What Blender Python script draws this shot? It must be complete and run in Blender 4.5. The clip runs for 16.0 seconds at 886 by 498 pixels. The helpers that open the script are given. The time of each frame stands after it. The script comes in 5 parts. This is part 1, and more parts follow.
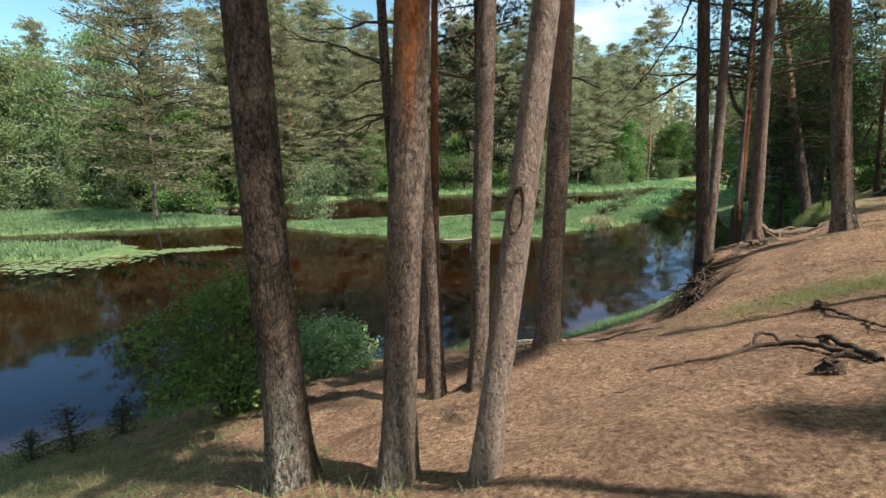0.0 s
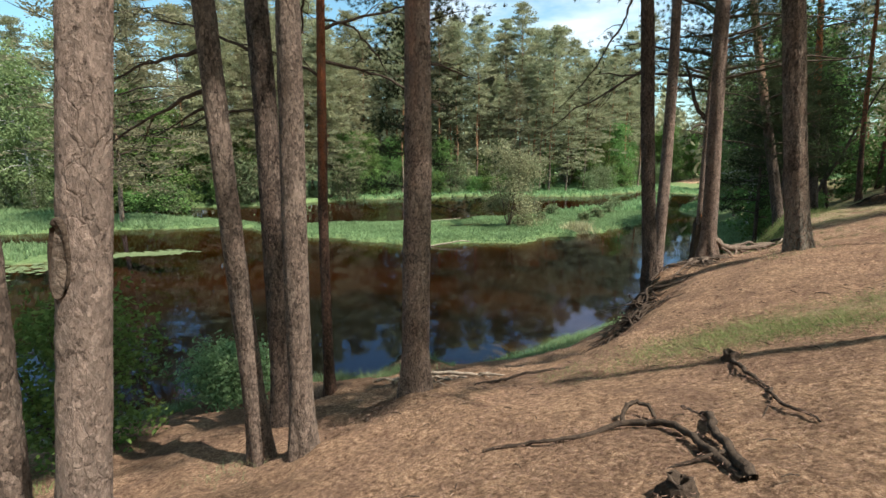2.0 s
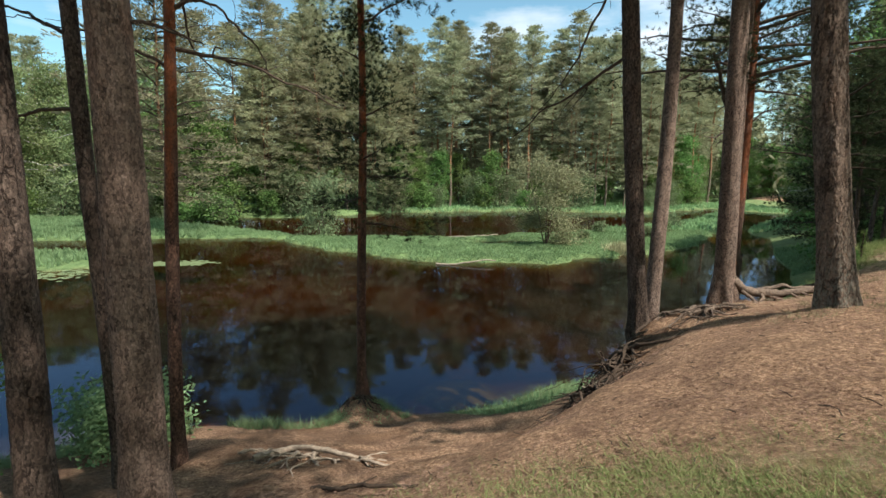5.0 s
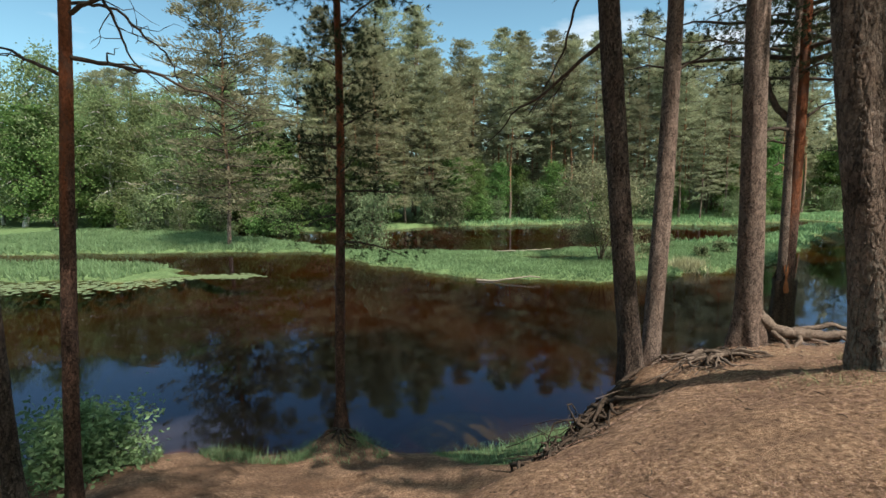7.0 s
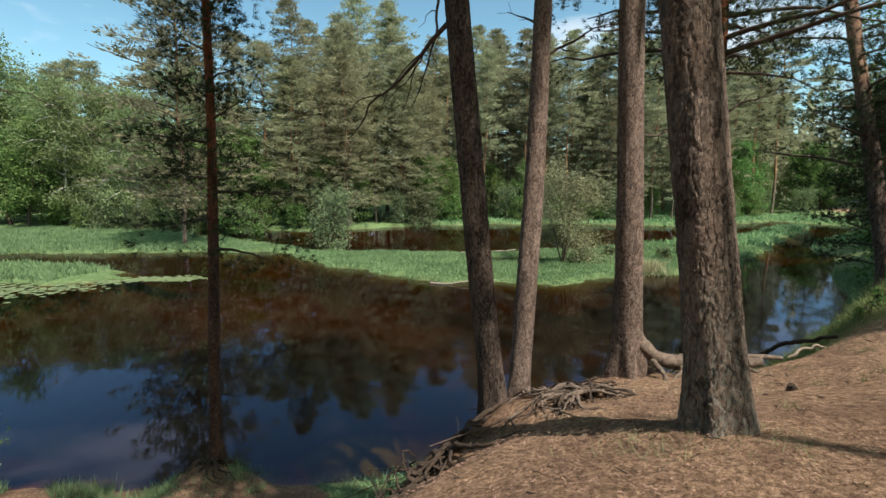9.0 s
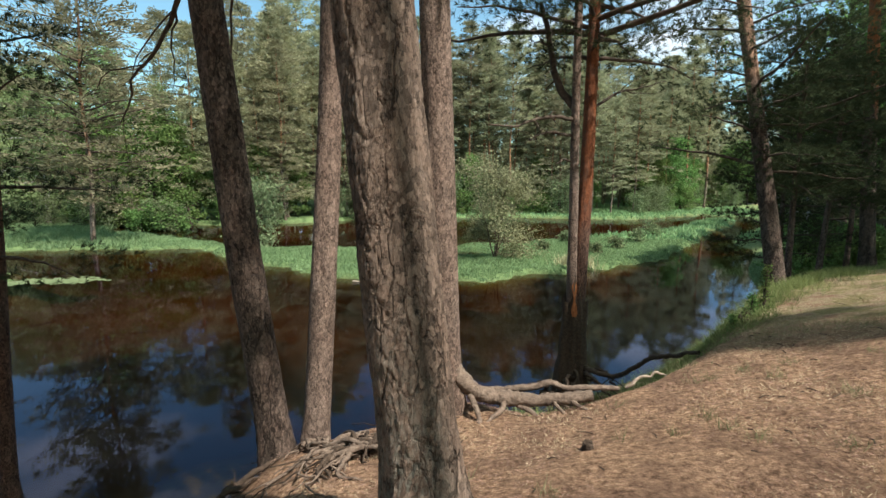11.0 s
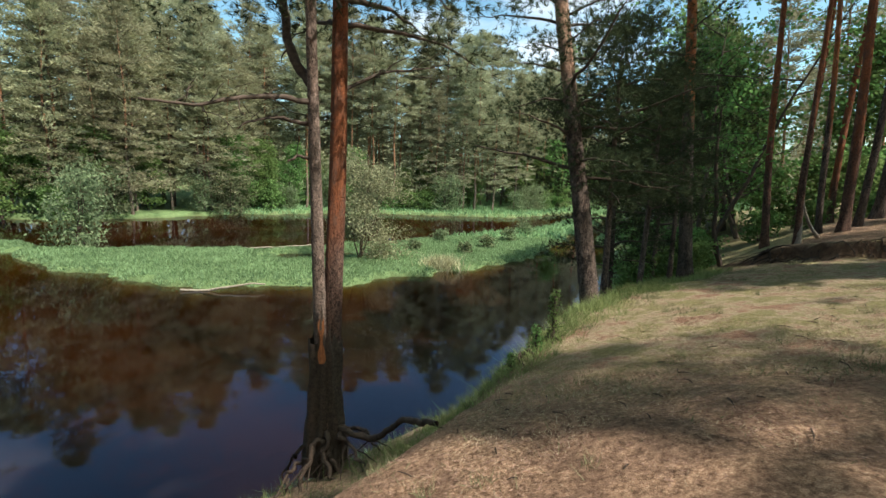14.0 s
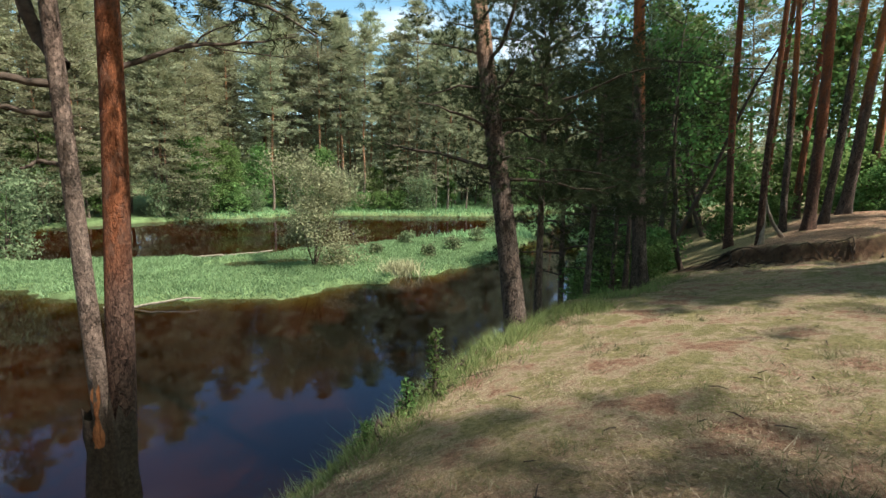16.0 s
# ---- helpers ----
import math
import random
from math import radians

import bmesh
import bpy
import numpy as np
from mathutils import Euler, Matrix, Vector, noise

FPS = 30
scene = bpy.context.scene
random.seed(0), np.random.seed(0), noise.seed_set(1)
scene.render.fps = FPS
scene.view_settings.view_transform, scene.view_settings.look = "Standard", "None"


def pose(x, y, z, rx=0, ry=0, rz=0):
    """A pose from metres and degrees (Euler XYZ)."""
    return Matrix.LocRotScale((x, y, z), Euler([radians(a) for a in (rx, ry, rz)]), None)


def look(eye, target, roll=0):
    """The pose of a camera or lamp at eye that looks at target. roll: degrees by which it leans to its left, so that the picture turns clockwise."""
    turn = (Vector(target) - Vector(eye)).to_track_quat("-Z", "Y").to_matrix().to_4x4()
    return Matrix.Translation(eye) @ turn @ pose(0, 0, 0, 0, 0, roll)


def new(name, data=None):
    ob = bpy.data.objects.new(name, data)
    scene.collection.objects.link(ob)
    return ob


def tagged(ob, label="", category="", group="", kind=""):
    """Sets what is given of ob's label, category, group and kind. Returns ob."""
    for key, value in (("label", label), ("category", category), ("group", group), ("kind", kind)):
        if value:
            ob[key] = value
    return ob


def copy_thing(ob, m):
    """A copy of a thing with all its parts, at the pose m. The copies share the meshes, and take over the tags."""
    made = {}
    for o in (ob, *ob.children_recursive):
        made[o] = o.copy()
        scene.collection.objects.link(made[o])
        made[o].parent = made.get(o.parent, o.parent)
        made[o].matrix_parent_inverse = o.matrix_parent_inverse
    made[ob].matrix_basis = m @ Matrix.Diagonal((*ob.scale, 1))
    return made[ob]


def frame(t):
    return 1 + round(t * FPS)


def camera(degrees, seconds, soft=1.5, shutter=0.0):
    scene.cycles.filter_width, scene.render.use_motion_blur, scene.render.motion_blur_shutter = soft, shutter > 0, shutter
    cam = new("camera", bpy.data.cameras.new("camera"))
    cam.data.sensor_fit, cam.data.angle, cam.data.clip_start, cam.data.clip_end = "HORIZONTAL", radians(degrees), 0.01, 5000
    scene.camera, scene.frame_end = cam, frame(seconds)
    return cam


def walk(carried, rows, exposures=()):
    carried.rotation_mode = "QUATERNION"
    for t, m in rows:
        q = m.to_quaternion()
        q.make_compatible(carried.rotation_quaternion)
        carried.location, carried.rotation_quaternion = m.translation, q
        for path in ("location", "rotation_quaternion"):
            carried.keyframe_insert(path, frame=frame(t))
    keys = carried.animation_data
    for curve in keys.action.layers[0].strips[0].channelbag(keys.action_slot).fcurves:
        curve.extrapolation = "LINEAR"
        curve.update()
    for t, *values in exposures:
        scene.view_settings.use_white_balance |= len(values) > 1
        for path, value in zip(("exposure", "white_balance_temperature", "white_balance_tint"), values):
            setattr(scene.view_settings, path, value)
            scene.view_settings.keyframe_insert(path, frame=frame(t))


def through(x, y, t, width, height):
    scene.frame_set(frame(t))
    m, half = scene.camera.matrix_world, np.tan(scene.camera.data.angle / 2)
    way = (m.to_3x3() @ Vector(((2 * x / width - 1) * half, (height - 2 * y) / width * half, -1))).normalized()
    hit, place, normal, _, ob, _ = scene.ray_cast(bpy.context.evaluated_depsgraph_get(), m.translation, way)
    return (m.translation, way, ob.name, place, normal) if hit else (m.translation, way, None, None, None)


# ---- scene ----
cam = camera(86.7, 16.0, soft=1.5)
METRES, EYE, TILT, LEAN, TURN = 14.0, 1.6, -10.5, 0.5, 0.0
ROWS = [
    (0.0, 0.0, 0.0, 0.0, -0.0, 0.0, 0.0),
    (0.5, 0.024, 0.0177, 0.003, -1.52, -0.23, -0.2),
    (1.0, 0.0525, 0.0359, 0.0077, -0.78, -0.02, -0.41),
    (1.5, 0.0757, 0.0544, 0.0124, -0.83, 0.08, -0.6),
    (2.0, 0.1052, 0.0734, 0.0169, -0.49, 0.28, -0.55),
    (2.5, 0.1267, 0.094, 0.0203, -0.64, 0.41, -0.88),
    (3.0, 0.1541, 0.1146, 0.0247, -1.38, 0.84, -1.4),
    (3.5, 0.1771, 0.1346, 0.0289, 1.08, 1.04, -1.7),
    (4.0, 0.2005, 0.1562, 0.0345, 2.62, 1.23, -2.13),
    (6.5, 0.3169, 0.2601, 0.0556, 14.34, 2.49, -2.56),
    (7.0, 0.3411, 0.2826, 0.0605, 15.34, 2.79, -2.96),
    (7.5, 0.3603, 0.305, 0.0639, 14.95, 2.95, -3.49),
    (8.0, 0.3844, 0.3266, 0.069, 15.29, 2.99, -3.71),
    (10.5, 0.4964, 0.4273, 0.0959, 8.84, 2.13, -2.17),
    (11.0, 0.5191, 0.4492, 0.1004, 7.88, 2.13, -2.43),
    (11.5, 0.5401, 0.4674, 0.1059, 5.1, 1.92, -2.28),
    (12.0, 0.565, 0.4867, 0.1129, 2.97, 1.82, -2.31),
    (12.5, 0.5824, 0.5064, 0.1163, 1.57, 1.6, -2.02),
    (13.0, 0.6043, 0.5264, 0.1204, -1.28, 1.54, -1.61),
    (13.5, 0.6247, 0.5445, 0.1279, -3.31, 1.65, -1.81),
    (14.0, 0.6454, 0.5664, 0.1331, -4.55, 1.93, -1.79),
    (14.5, 0.6691, 0.5875, 0.1366, -4.35, 1.85, -1.18),
    (15.0, 0.6918, 0.6113, 0.1423, -4.45, 1.82, -0.9),
    (15.5, 0.713, 0.6313, 0.1471, -6.26, 1.81, -0.7),
    (16.0, 0.7396, 0.6496, 0.157, -6.62, 1.8, -0.36),
]
walk(cam, [(t, pose(0, 0, EYE, TILT, LEAN, TURN) @ pose(METRES * x, METRES * y, METRES * z, 90 + pitch, roll, yaw)) for t, x, y, z, yaw, pitch, roll in ROWS], exposures=((0.0, 0.84), (2.0, 0.85), (3.5, 0.74), (4.0, 0.74), (6.5, 0.58), (8.0, 0.52), (10.5, 0.73), (12.5, 1.0), (13.5, 0.95), (14.0, 0.88), (15.0, 0.87), (16.0, 1.0)))

# ---- world, sun ----
WATER = -2.95
SUN_AZ, SUN_EL = -33.0, 57.0          # degrees from +x towards +y, and above the horizon
sun_way = Vector((math.cos(radians(SUN_AZ)) * math.cos(radians(SUN_EL)), math.sin(radians(SUN_AZ)) * math.cos(radians(SUN_EL)), math.sin(radians(SUN_EL))))
sun = new("sun", bpy.data.lights.new("sun", "SUN"))
sun.data.energy, sun.data.angle, sun.data.color = 5.0, radians(0.6), (1.0, 0.925, 0.82)
sun.matrix_world = look(sun_way * 60, (0, 0, 0))
world = bpy.data.worlds.new("world")
scene.world = world
world.use_nodes = True


def build_world():
    nt = world.node_tree
    nt.nodes.clear()
    out, bg = nt.nodes.new("ShaderNodeOutputWorld"), nt.nodes.new("ShaderNodeBackground")
    sky = nt.nodes.new("ShaderNodeTexSky")
    sky.sky_type, sky.sun_disc = "NISHITA", False
    sky.sun_elevation, sky.sun_rotation = radians(SUN_EL), radians(90 - SUN_AZ)
    sky.dust_density, sky.ozone_density = 3.0, 2.0
    co, mp = nt.nodes.new("ShaderNodeTexCoord"), nt.nodes.new("ShaderNodeMapping")
    mp.inputs["Scale"].default_value = (1.0, 1.0, 3.2)
    mp.inputs["Location"].default_value = (0.35, 0.1, 0.4)
    no, ra, mx = nt.nodes.new("ShaderNodeTexNoise"), nt.nodes.new("ShaderNodeValToRGB"), nt.nodes.new("ShaderNodeMixRGB")
    no.inputs["Scale"].default_value, no.inputs["Detail"].default_value = 2.3, 7
    no.inputs["Roughness"].default_value = 0.55
    ra.color_ramp.elements[0].position, ra.color_ramp.elements[1].position = 0.54, 0.78
    mx.inputs["Color2"].default_value = (15.0, 15.3, 15.6, 1)
    nt.links.new(co.outputs["Generated"], mp.inputs["Vector"])
    nt.links.new(mp.outputs["Vector"], no.inputs["Vector"])
    nt.links.new(no.outputs["Fac"], ra.inputs["Fac"])
    nt.links.new(ra.outputs["Color"], mx.inputs["Fac"])
    tint = nt.nodes.new("ShaderNodeMixRGB")
    tint.blend_type = "MULTIPLY"
    tint.inputs["Fac"].default_value, tint.inputs["Color2"].default_value = 1.0, (1.28, 1.72, 1.55, 1)
    nt.links.new(sky.outputs["Color"], tint.inputs["Color1"])
    sep, haze, thick = nt.nodes.new("ShaderNodeSeparateXYZ"), nt.nodes.new("ShaderNodeMapRange"), nt.nodes.new("ShaderNodeMixRGB")
    thick.blend_type = "MULTIPLY"
    thick.inputs["Fac"].default_value = 1.0
    for key, value in (("From Min", 0.1), ("From Max", 0.62), ("To Min", 2.0), ("To Max", 1.0)):
        haze.inputs[key].default_value = value
    nt.links.new(co.outputs["Generated"], sep.inputs["Vector"])
    nt.links.new(sep.outputs["Z"], haze.inputs["Value"])
    nt.links.new(tint.outputs["Color"], thick.inputs["Color1"])
    nt.links.new(haze.outputs["Result"], thick.inputs["Color2"])
    nt.links.new(thick.outputs["Color"], mx.inputs["Color1"])
    nt.links.new(mx.outputs["Color"], bg.inputs["Color"])
    bg.inputs["Strength"].default_value = 0.056
    nt.links.new(bg.outputs["Background"], out.inputs["Surface"])


build_world()


# ---- materials ----
class Nodes:
    """A short hand for node trees."""

    def __init__(self, name):
        self.mat = bpy.data.materials.new(name)
        self.mat.use_nodes = True
        self.t = self.mat.node_tree
        self.t.nodes.clear()
        self.out = self.t.nodes.new("ShaderNodeOutputMaterial")

    def n(self, kind, **inputs):
        node = self.t.nodes.new("ShaderNode" + kind)
        for key, value in inputs.items():
            self.put(node, key.replace("_", " "), value)
        return node

    def put(self, node, key, value):
        if hasattr(value, "is_linked"):
            self.t.links.new(value, node.inputs[key])
        else:
            node.inputs[key].default_value = value

    def coords(self, kind="Object", scale=(1, 1, 1)):
        mp = self.n("Mapping", Vector=self.n("TexCoord").outputs[kind])
        mp.inputs["Scale"].default_value = scale
        return mp.outputs["Vector"]

    def noise(self, vec, scale, detail=5, rough=0.6):
        return self.n("TexNoise", Vector=vec, Scale=scale, Detail=detail, Roughness=rough).outputs["Fac"]

    def ramp(self, fac, *stops):
        node = self.n("ValToRGB", Fac=fac)
        els = node.color_ramp.elements
        while len(els) < len(stops):
            els.new(0.5)
        for el, (p, c) in zip(els, stops):
            el.position, el.color = p, (*c, 1) if len(c) == 3 else c
        return node.outputs["Color"]

    def mix(self, fac, a, b, mode="MIX"):
        node = self.n("MixRGB")
        node.blend_type = mode
        for key, value in (("Fac", fac), ("Color1", a), ("Color2", b)):
            self.put(node, key, (*value, 1) if isinstance(value, tuple) and len(value) == 3 else value)
        return node.outputs["Color"]

    def math(self, op, a, b=0.0):
        node = self.n("Math")
        node.operation = op
        for i, v in enumerate((a, b)):
            if hasattr(v, "is_linked"):
                self.t.links.new(v, node.inputs[i])
            else:
                node.inputs[i].default_value = v
        return node.outputs["Value"]

    def attr(self, name):
        node = self.n("Attribute")
        node.attribute_name = name
        return node.outputs["Fac"]

    def bump(self, height, strength, dist):
        return self.n("Bump", Height=height, Strength=strength, Distance=dist).outputs["Normal"]

    def principled(self, color, rough, normal=None, **more):
        node = self.n("BsdfPrincipled", Roughness=rough)
        self.put(node, "Base Color", (*color, 1) if isinstance(color, tuple) else color)
        if normal is not None:
            self.put(node, "Normal", normal)
        for key, value in more.items():
            self.put(node, key.replace("_", " "), value)
        return self.done(node.outputs["BSDF"])

    def done(self, shader):
        self.t.links.new(shader, self.out.inputs["Surface"])
        return self.mat


def bark_material(name, plate, crack, flake, grey=(0.22, 0.2, 0.17), cells=17.0, tall=0.26, crackle=0.75, scaly=1.0):
    """Pine bark: scaly plates with thin broken cracks below, thin orange flakes above, by the trunk's own attributes."""
    k = Nodes(name)
    v = k.coords("Object", (1, 1, 0.4))

    def bend(source, amount, scale, stretch):
        node = k.n("VectorMath")
        node.operation = "MULTIPLY_ADD"
        k.put(node, 0, k.n("TexNoise", Vector=k.coords("Object", stretch), Scale=scale, Detail=4.0).outputs["Color"])
        node.inputs[1].default_value = (amount, amount, amount)
        k.put(node, 2, source)
        return node.outputs["Vector"]

    bent = bend(bend(k.coords("Object", (1, 1, tall)), 0.07, 11.0, (1, 1, 0.6)), 0.022, 45.0, (1, 1, 0.7))
    cell = k.n("TexVoronoi", Vector=bent, Scale=cells)
    cell.feature = "DISTANCE_TO_EDGE"
    own = k.n("TexVoronoi", Vector=bent, Scale=cells)
    scale_v = bend(k.coords("Object", (1, 1, 0.55)), 0.03, 30.0, (1, 1, 0.7))
    scales = k.n("TexVoronoi", Vector=scale_v, Scale=cells * 3.6)
    rim = k.n("TexVoronoi", Vector=scale_v, Scale=cells * 3.6)
    rim.feature = "DISTANCE_TO_EDGE"
    grey_of = lambda c: k.n("RGBToBW", Color=c).outputs["Val"]
    fine, wide = k.noise(v, 80, 8, 0.8), k.noise(k.coords("Object", (1, 1, 0.6)), 4, 4)
    broken = k.ramp(k.noise(k.coords("Object", (1, 1, 0.5)), 9, 4, 0.6), (0.38, (0.1, 0.1, 0.1)), (0.6, (1, 1, 1)))
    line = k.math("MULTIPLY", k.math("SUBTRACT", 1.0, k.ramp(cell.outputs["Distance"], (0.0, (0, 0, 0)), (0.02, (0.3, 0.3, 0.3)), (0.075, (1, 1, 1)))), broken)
    col = k.mix(k.ramp(fine, (0.3, (0, 0, 0)), (0.7, (1, 1, 1))), tuple(c * 0.55 for c in plate), tuple(min(1, c * 1.55) for c in plate))
    col = k.mix(k.math("MULTIPLY", k.ramp(wide, (0.35, (0, 0, 0)), (0.7, (1, 1, 1))), 0.7), col, grey)
    tone = k.math("ADD", k.math("MULTIPLY", grey_of(own.outputs["Color"]), 0.75 * scaly), k.math("ADD", 1.0 - scaly, k.math("MULTIPLY", grey_of(scales.outputs["Color"]), 1.3 * scaly)))
    col = k.mix(1.0, col, tone, "MULTIPLY")
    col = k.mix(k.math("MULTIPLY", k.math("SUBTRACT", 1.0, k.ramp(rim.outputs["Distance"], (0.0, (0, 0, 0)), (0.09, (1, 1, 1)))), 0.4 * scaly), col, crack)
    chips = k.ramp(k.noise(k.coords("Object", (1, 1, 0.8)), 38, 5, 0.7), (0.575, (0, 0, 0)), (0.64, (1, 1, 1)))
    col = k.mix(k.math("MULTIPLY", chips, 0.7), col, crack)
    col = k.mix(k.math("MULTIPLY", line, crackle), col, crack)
    up = k.mix(k.ramp(fine, (0.3, (0, 0, 0)), (0.7, (1, 1, 1))), tuple(c * 0.55 for c in flake), flake)
    up = k.mix(0.6, up, k.mix(1.0, up, tone, "MULTIPLY"))
    up = k.mix(k.math("MULTIPLY", k.ramp(k.noise(k.coords("Object", (1, 1, 0.4)), 9, 5, 0.7), (0.48, (0, 0, 0)), (0.6, (1, 1, 1))), 0.55), up, grey)
    col = k.mix(k.attr("flake"), col, up)
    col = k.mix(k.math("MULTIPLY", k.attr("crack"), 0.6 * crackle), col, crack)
    col = k.mix(k.math("MULTIPLY", k.attr("lichen"), k.ramp(k.noise(v, 45, 6, 0.7), (0.46, (0, 0, 0)), (0.56, (1, 1, 1)))), col, (0.34, 0.36, 0.31))
    hgt = k.math("SUBTRACT", k.math("ADD", k.math("MULTIPLY", grey_of(scales.outputs["Color"]), 0.5), k.math("ADD", k.noise(v, 90, 6, 0.75), k.noise(v, 24, 3))), k.math("MULTIPLY", line, 1.6 * crackle))
    return k.principled(col, 0.9, k.bump(hgt, 1.0, 0.016), Specular_IOR_Level=0.2)


def leaf_material(name, dark, light, through=0.35):
    k = Nodes(name)
    geo = k.n("NewGeometry").outputs["Random Per Island"]
    obj = k.n("ObjectInfo").outputs["Random"]
    wide = k.noise(k.coords("Object"), 0.55, 3)
    col = k.mix(geo, dark, light)
    col = k.mix(k.math("MULTIPLY", k.ramp(wide, (0.35, (0, 0, 0)), (0.7, (1, 1, 1))), 0.55), col, tuple(c * 1.25 for c in light))
    hue = k.n("HueSaturation", Color=col, Saturation=0.95, Fac=1.0)
    k.put(hue, "Hue", k.math("ADD", k.math("MULTIPLY", obj, 0.05), 0.475))
    k.put(hue, "Value", k.math("ADD", k.math("MULTIPLY", obj, 0.45), 0.78))
    d = k.n("BsdfDiffuse", Color=hue.outputs["Color"])
    tr = k.n("BsdfTranslucent", Color=hue.outputs["Color"])
    m = k.n("MixShader", Fac=through)
    k.t.links.new(d.outputs["BSDF"], m.inputs[1])
    k.t.links.new(tr.outputs["BSDF"], m.inputs[2])
    return k.done(m.outputs["Shader"])


def ground_material():
    """Needle litter over sand, moss and grass where the sheet's attributes say so, mud under water."""
    k = Nodes("forest_floor")
    v = k.coords("Object")
    fine, mid, big = k.noise(v, 85, 9, 0.8), k.noise(v, 7, 7, 0.7), k.noise(v, 1.3, 6, 0.65)
    streak = k.noise(k.coords("Object", (45, 160, 45)), 1.0, 4, 0.7)
    streak2 = k.noise(k.coords("Object", (150, 50, 45)), 1.0, 4, 0.7)
    litter = k.ramp(fine, (0.28, (0.11, 0.06, 0.035)), (0.47, (0.30, 0.19, 0.12)), (0.72, (0.52, 0.38, 0.26)))
    litter = k.mix(k.ramp(mid, (0.38, (0, 0, 0)), (0.7, (1, 1, 1))), litter, k.ramp(fine, (0.3, (0.17, 0.10, 0.065)), (0.7, (0.40, 0.27, 0.18))))
    litter = k.mix(k.ramp(streak, (0.58, (0, 0, 0)), (0.68, (1, 1, 1))), litter, (0.58, 0.45, 0.31))
    litter = k.mix(k.ramp(streak2, (0.6, (0, 0, 0)), (0.68, (1, 1, 1))), litter, (0.13, 0.07, 0.045))
    litter = k.mix(k.math("MULTIPLY", k.ramp(big, (0.48, (0, 0, 0)), (0.62, (1, 1, 1))), 0.6), litter, k.ramp(fine, (0.3, (0.10, 0.06, 0.04)), (0.7, (0.29, 0.19, 0.135))))
    clump = k.noise(v, 24, 6, 0.75)
    litter = k.mix(1.0, litter, k.ramp(clump, (0.34, (0.34, 0.29, 0.265)), (0.5, (1.02, 0.97, 0.95)), (0.64, (1.75, 1.7, 1.7))), "MULTIPLY")
    stain = k.noise(v, 3.1, 7, 0.7)
    litter = k.mix(k.math("MULTIPLY", k.ramp(stain, (0.48, (0, 0, 0)), (0.6, (1, 1, 1))), 0.7), litter, k.ramp(clump, (0.3, (0.085, 0.05, 0.034)), (0.7, (0.27, 0.165, 0.11))))
    grass = k.ramp(fine, (0.3, (0.13, 0.10, 0.055)), (0.52, (0.34, 0.27, 0.175)), (0.75, (0.64, 0.53, 0.40)))
    tone = k.noise(v, 2.2, 7, 0.72)
    grass = k.mix(k.ramp(tone, (0.40, (0, 0, 0)), (0.48, (1, 1, 1))), k.ramp(clump, (0.3, (0.10, 0.055, 0.034)), (0.7, (0.36, 0.21, 0.14))), grass)
    grass = k.mix(k.math("MULTIPLY", k.ramp(tone, (0.48, (0, 0, 0)), (0.55, (1, 1, 1))), 0.85), grass, k.ramp(clump, (0.3, (0.07, 0.07, 0.022)), (0.7, (0.28, 0.255, 0.105))))
    gm = k.math("MULTIPLY", k.attr("grass"), k.ramp(k.math("ADD", mid, k.math("MULTIPLY", k.attr("grass"), 0.35)), (0.5, (0, 0, 0)), (0.75, (1, 1, 1))))
    col = k.mix(gm, litter, grass)
    lush = k.ramp(k.noise(v, 3.0, 7, 0.7), (0.3, (0.075, 0.12, 0.048)), (0.55, (0.135, 0.205, 0.085)), (0.8, (0.21, 0.28, 0.13)))
    col = k.mix(k.attr("meadow"), col, lush)
    # bare soil; on beach and washed slope its patches also paint shade
    soil = k.ramp(mid, (0.3, (0.05, 0.03, 0.02)), (0.7, (0.15, 0.085, 0.05)))
    col = k.mix(k.attr("soil"), col, soil)
    # large brown and dark patches: sunlit and shadowed water painted into the bed
    sun_patch = k.noise(k.coords("Object", (0.1, 0.16, 0.1)), 1.0, 4, 0.55)
    col = k.mix(k.attr("mud"), col, k.mix(k.ramp(sun_patch, (0.42, (0, 0, 0)), (0.6, (1, 1, 1))), (0.021, 0.0115, 0.0043), (0.05, 0.025, 0.009)))
    nm = k.bump(k.math("ADD", k.math("MULTIPLY", fine, 0.7), k.math("ADD", mid, k.math("MULTIPLY", streak, 0.4))), 1.0, 0.045)
    return k.principled(col, 0.95, nm, Specular_IOR_Level=0.15)


def water_material():
    k = Nodes("river_water")
    rip = k.math("ADD", k.noise(k.coords("Object", (0.9, 2.2, 1)), 1.3, 3, 0.55), k.math("MULTIPLY", k.noise(k.coords("Object", (1.4, 4.0, 1)), 5.0, 2), 0.12))
    nm = k.bump(rip, 0.022, 0.05)
    gl = k.n("BsdfGlossy", Roughness=0.004, Color=(0.72, 0.76, 1.0, 1), Normal=nm)
    tr = k.n("BsdfTransparent", Color=(0.60, 0.42, 0.22, 1))
    fr = k.n("Fresnel", IOR=1.34, Normal=nm)
    m = k.n("MixShader", Fac=k.math("MULTIPLY", k.math("POWER", fr.outputs["Fac"], 0.72), 0.66))
    k.t.links.new(tr.outputs["BSDF"], m.inputs[1])
    k.t.links.new(gl.outputs["BSDF"], m.inputs[2])
    return k.done(m.outputs["Shader"])


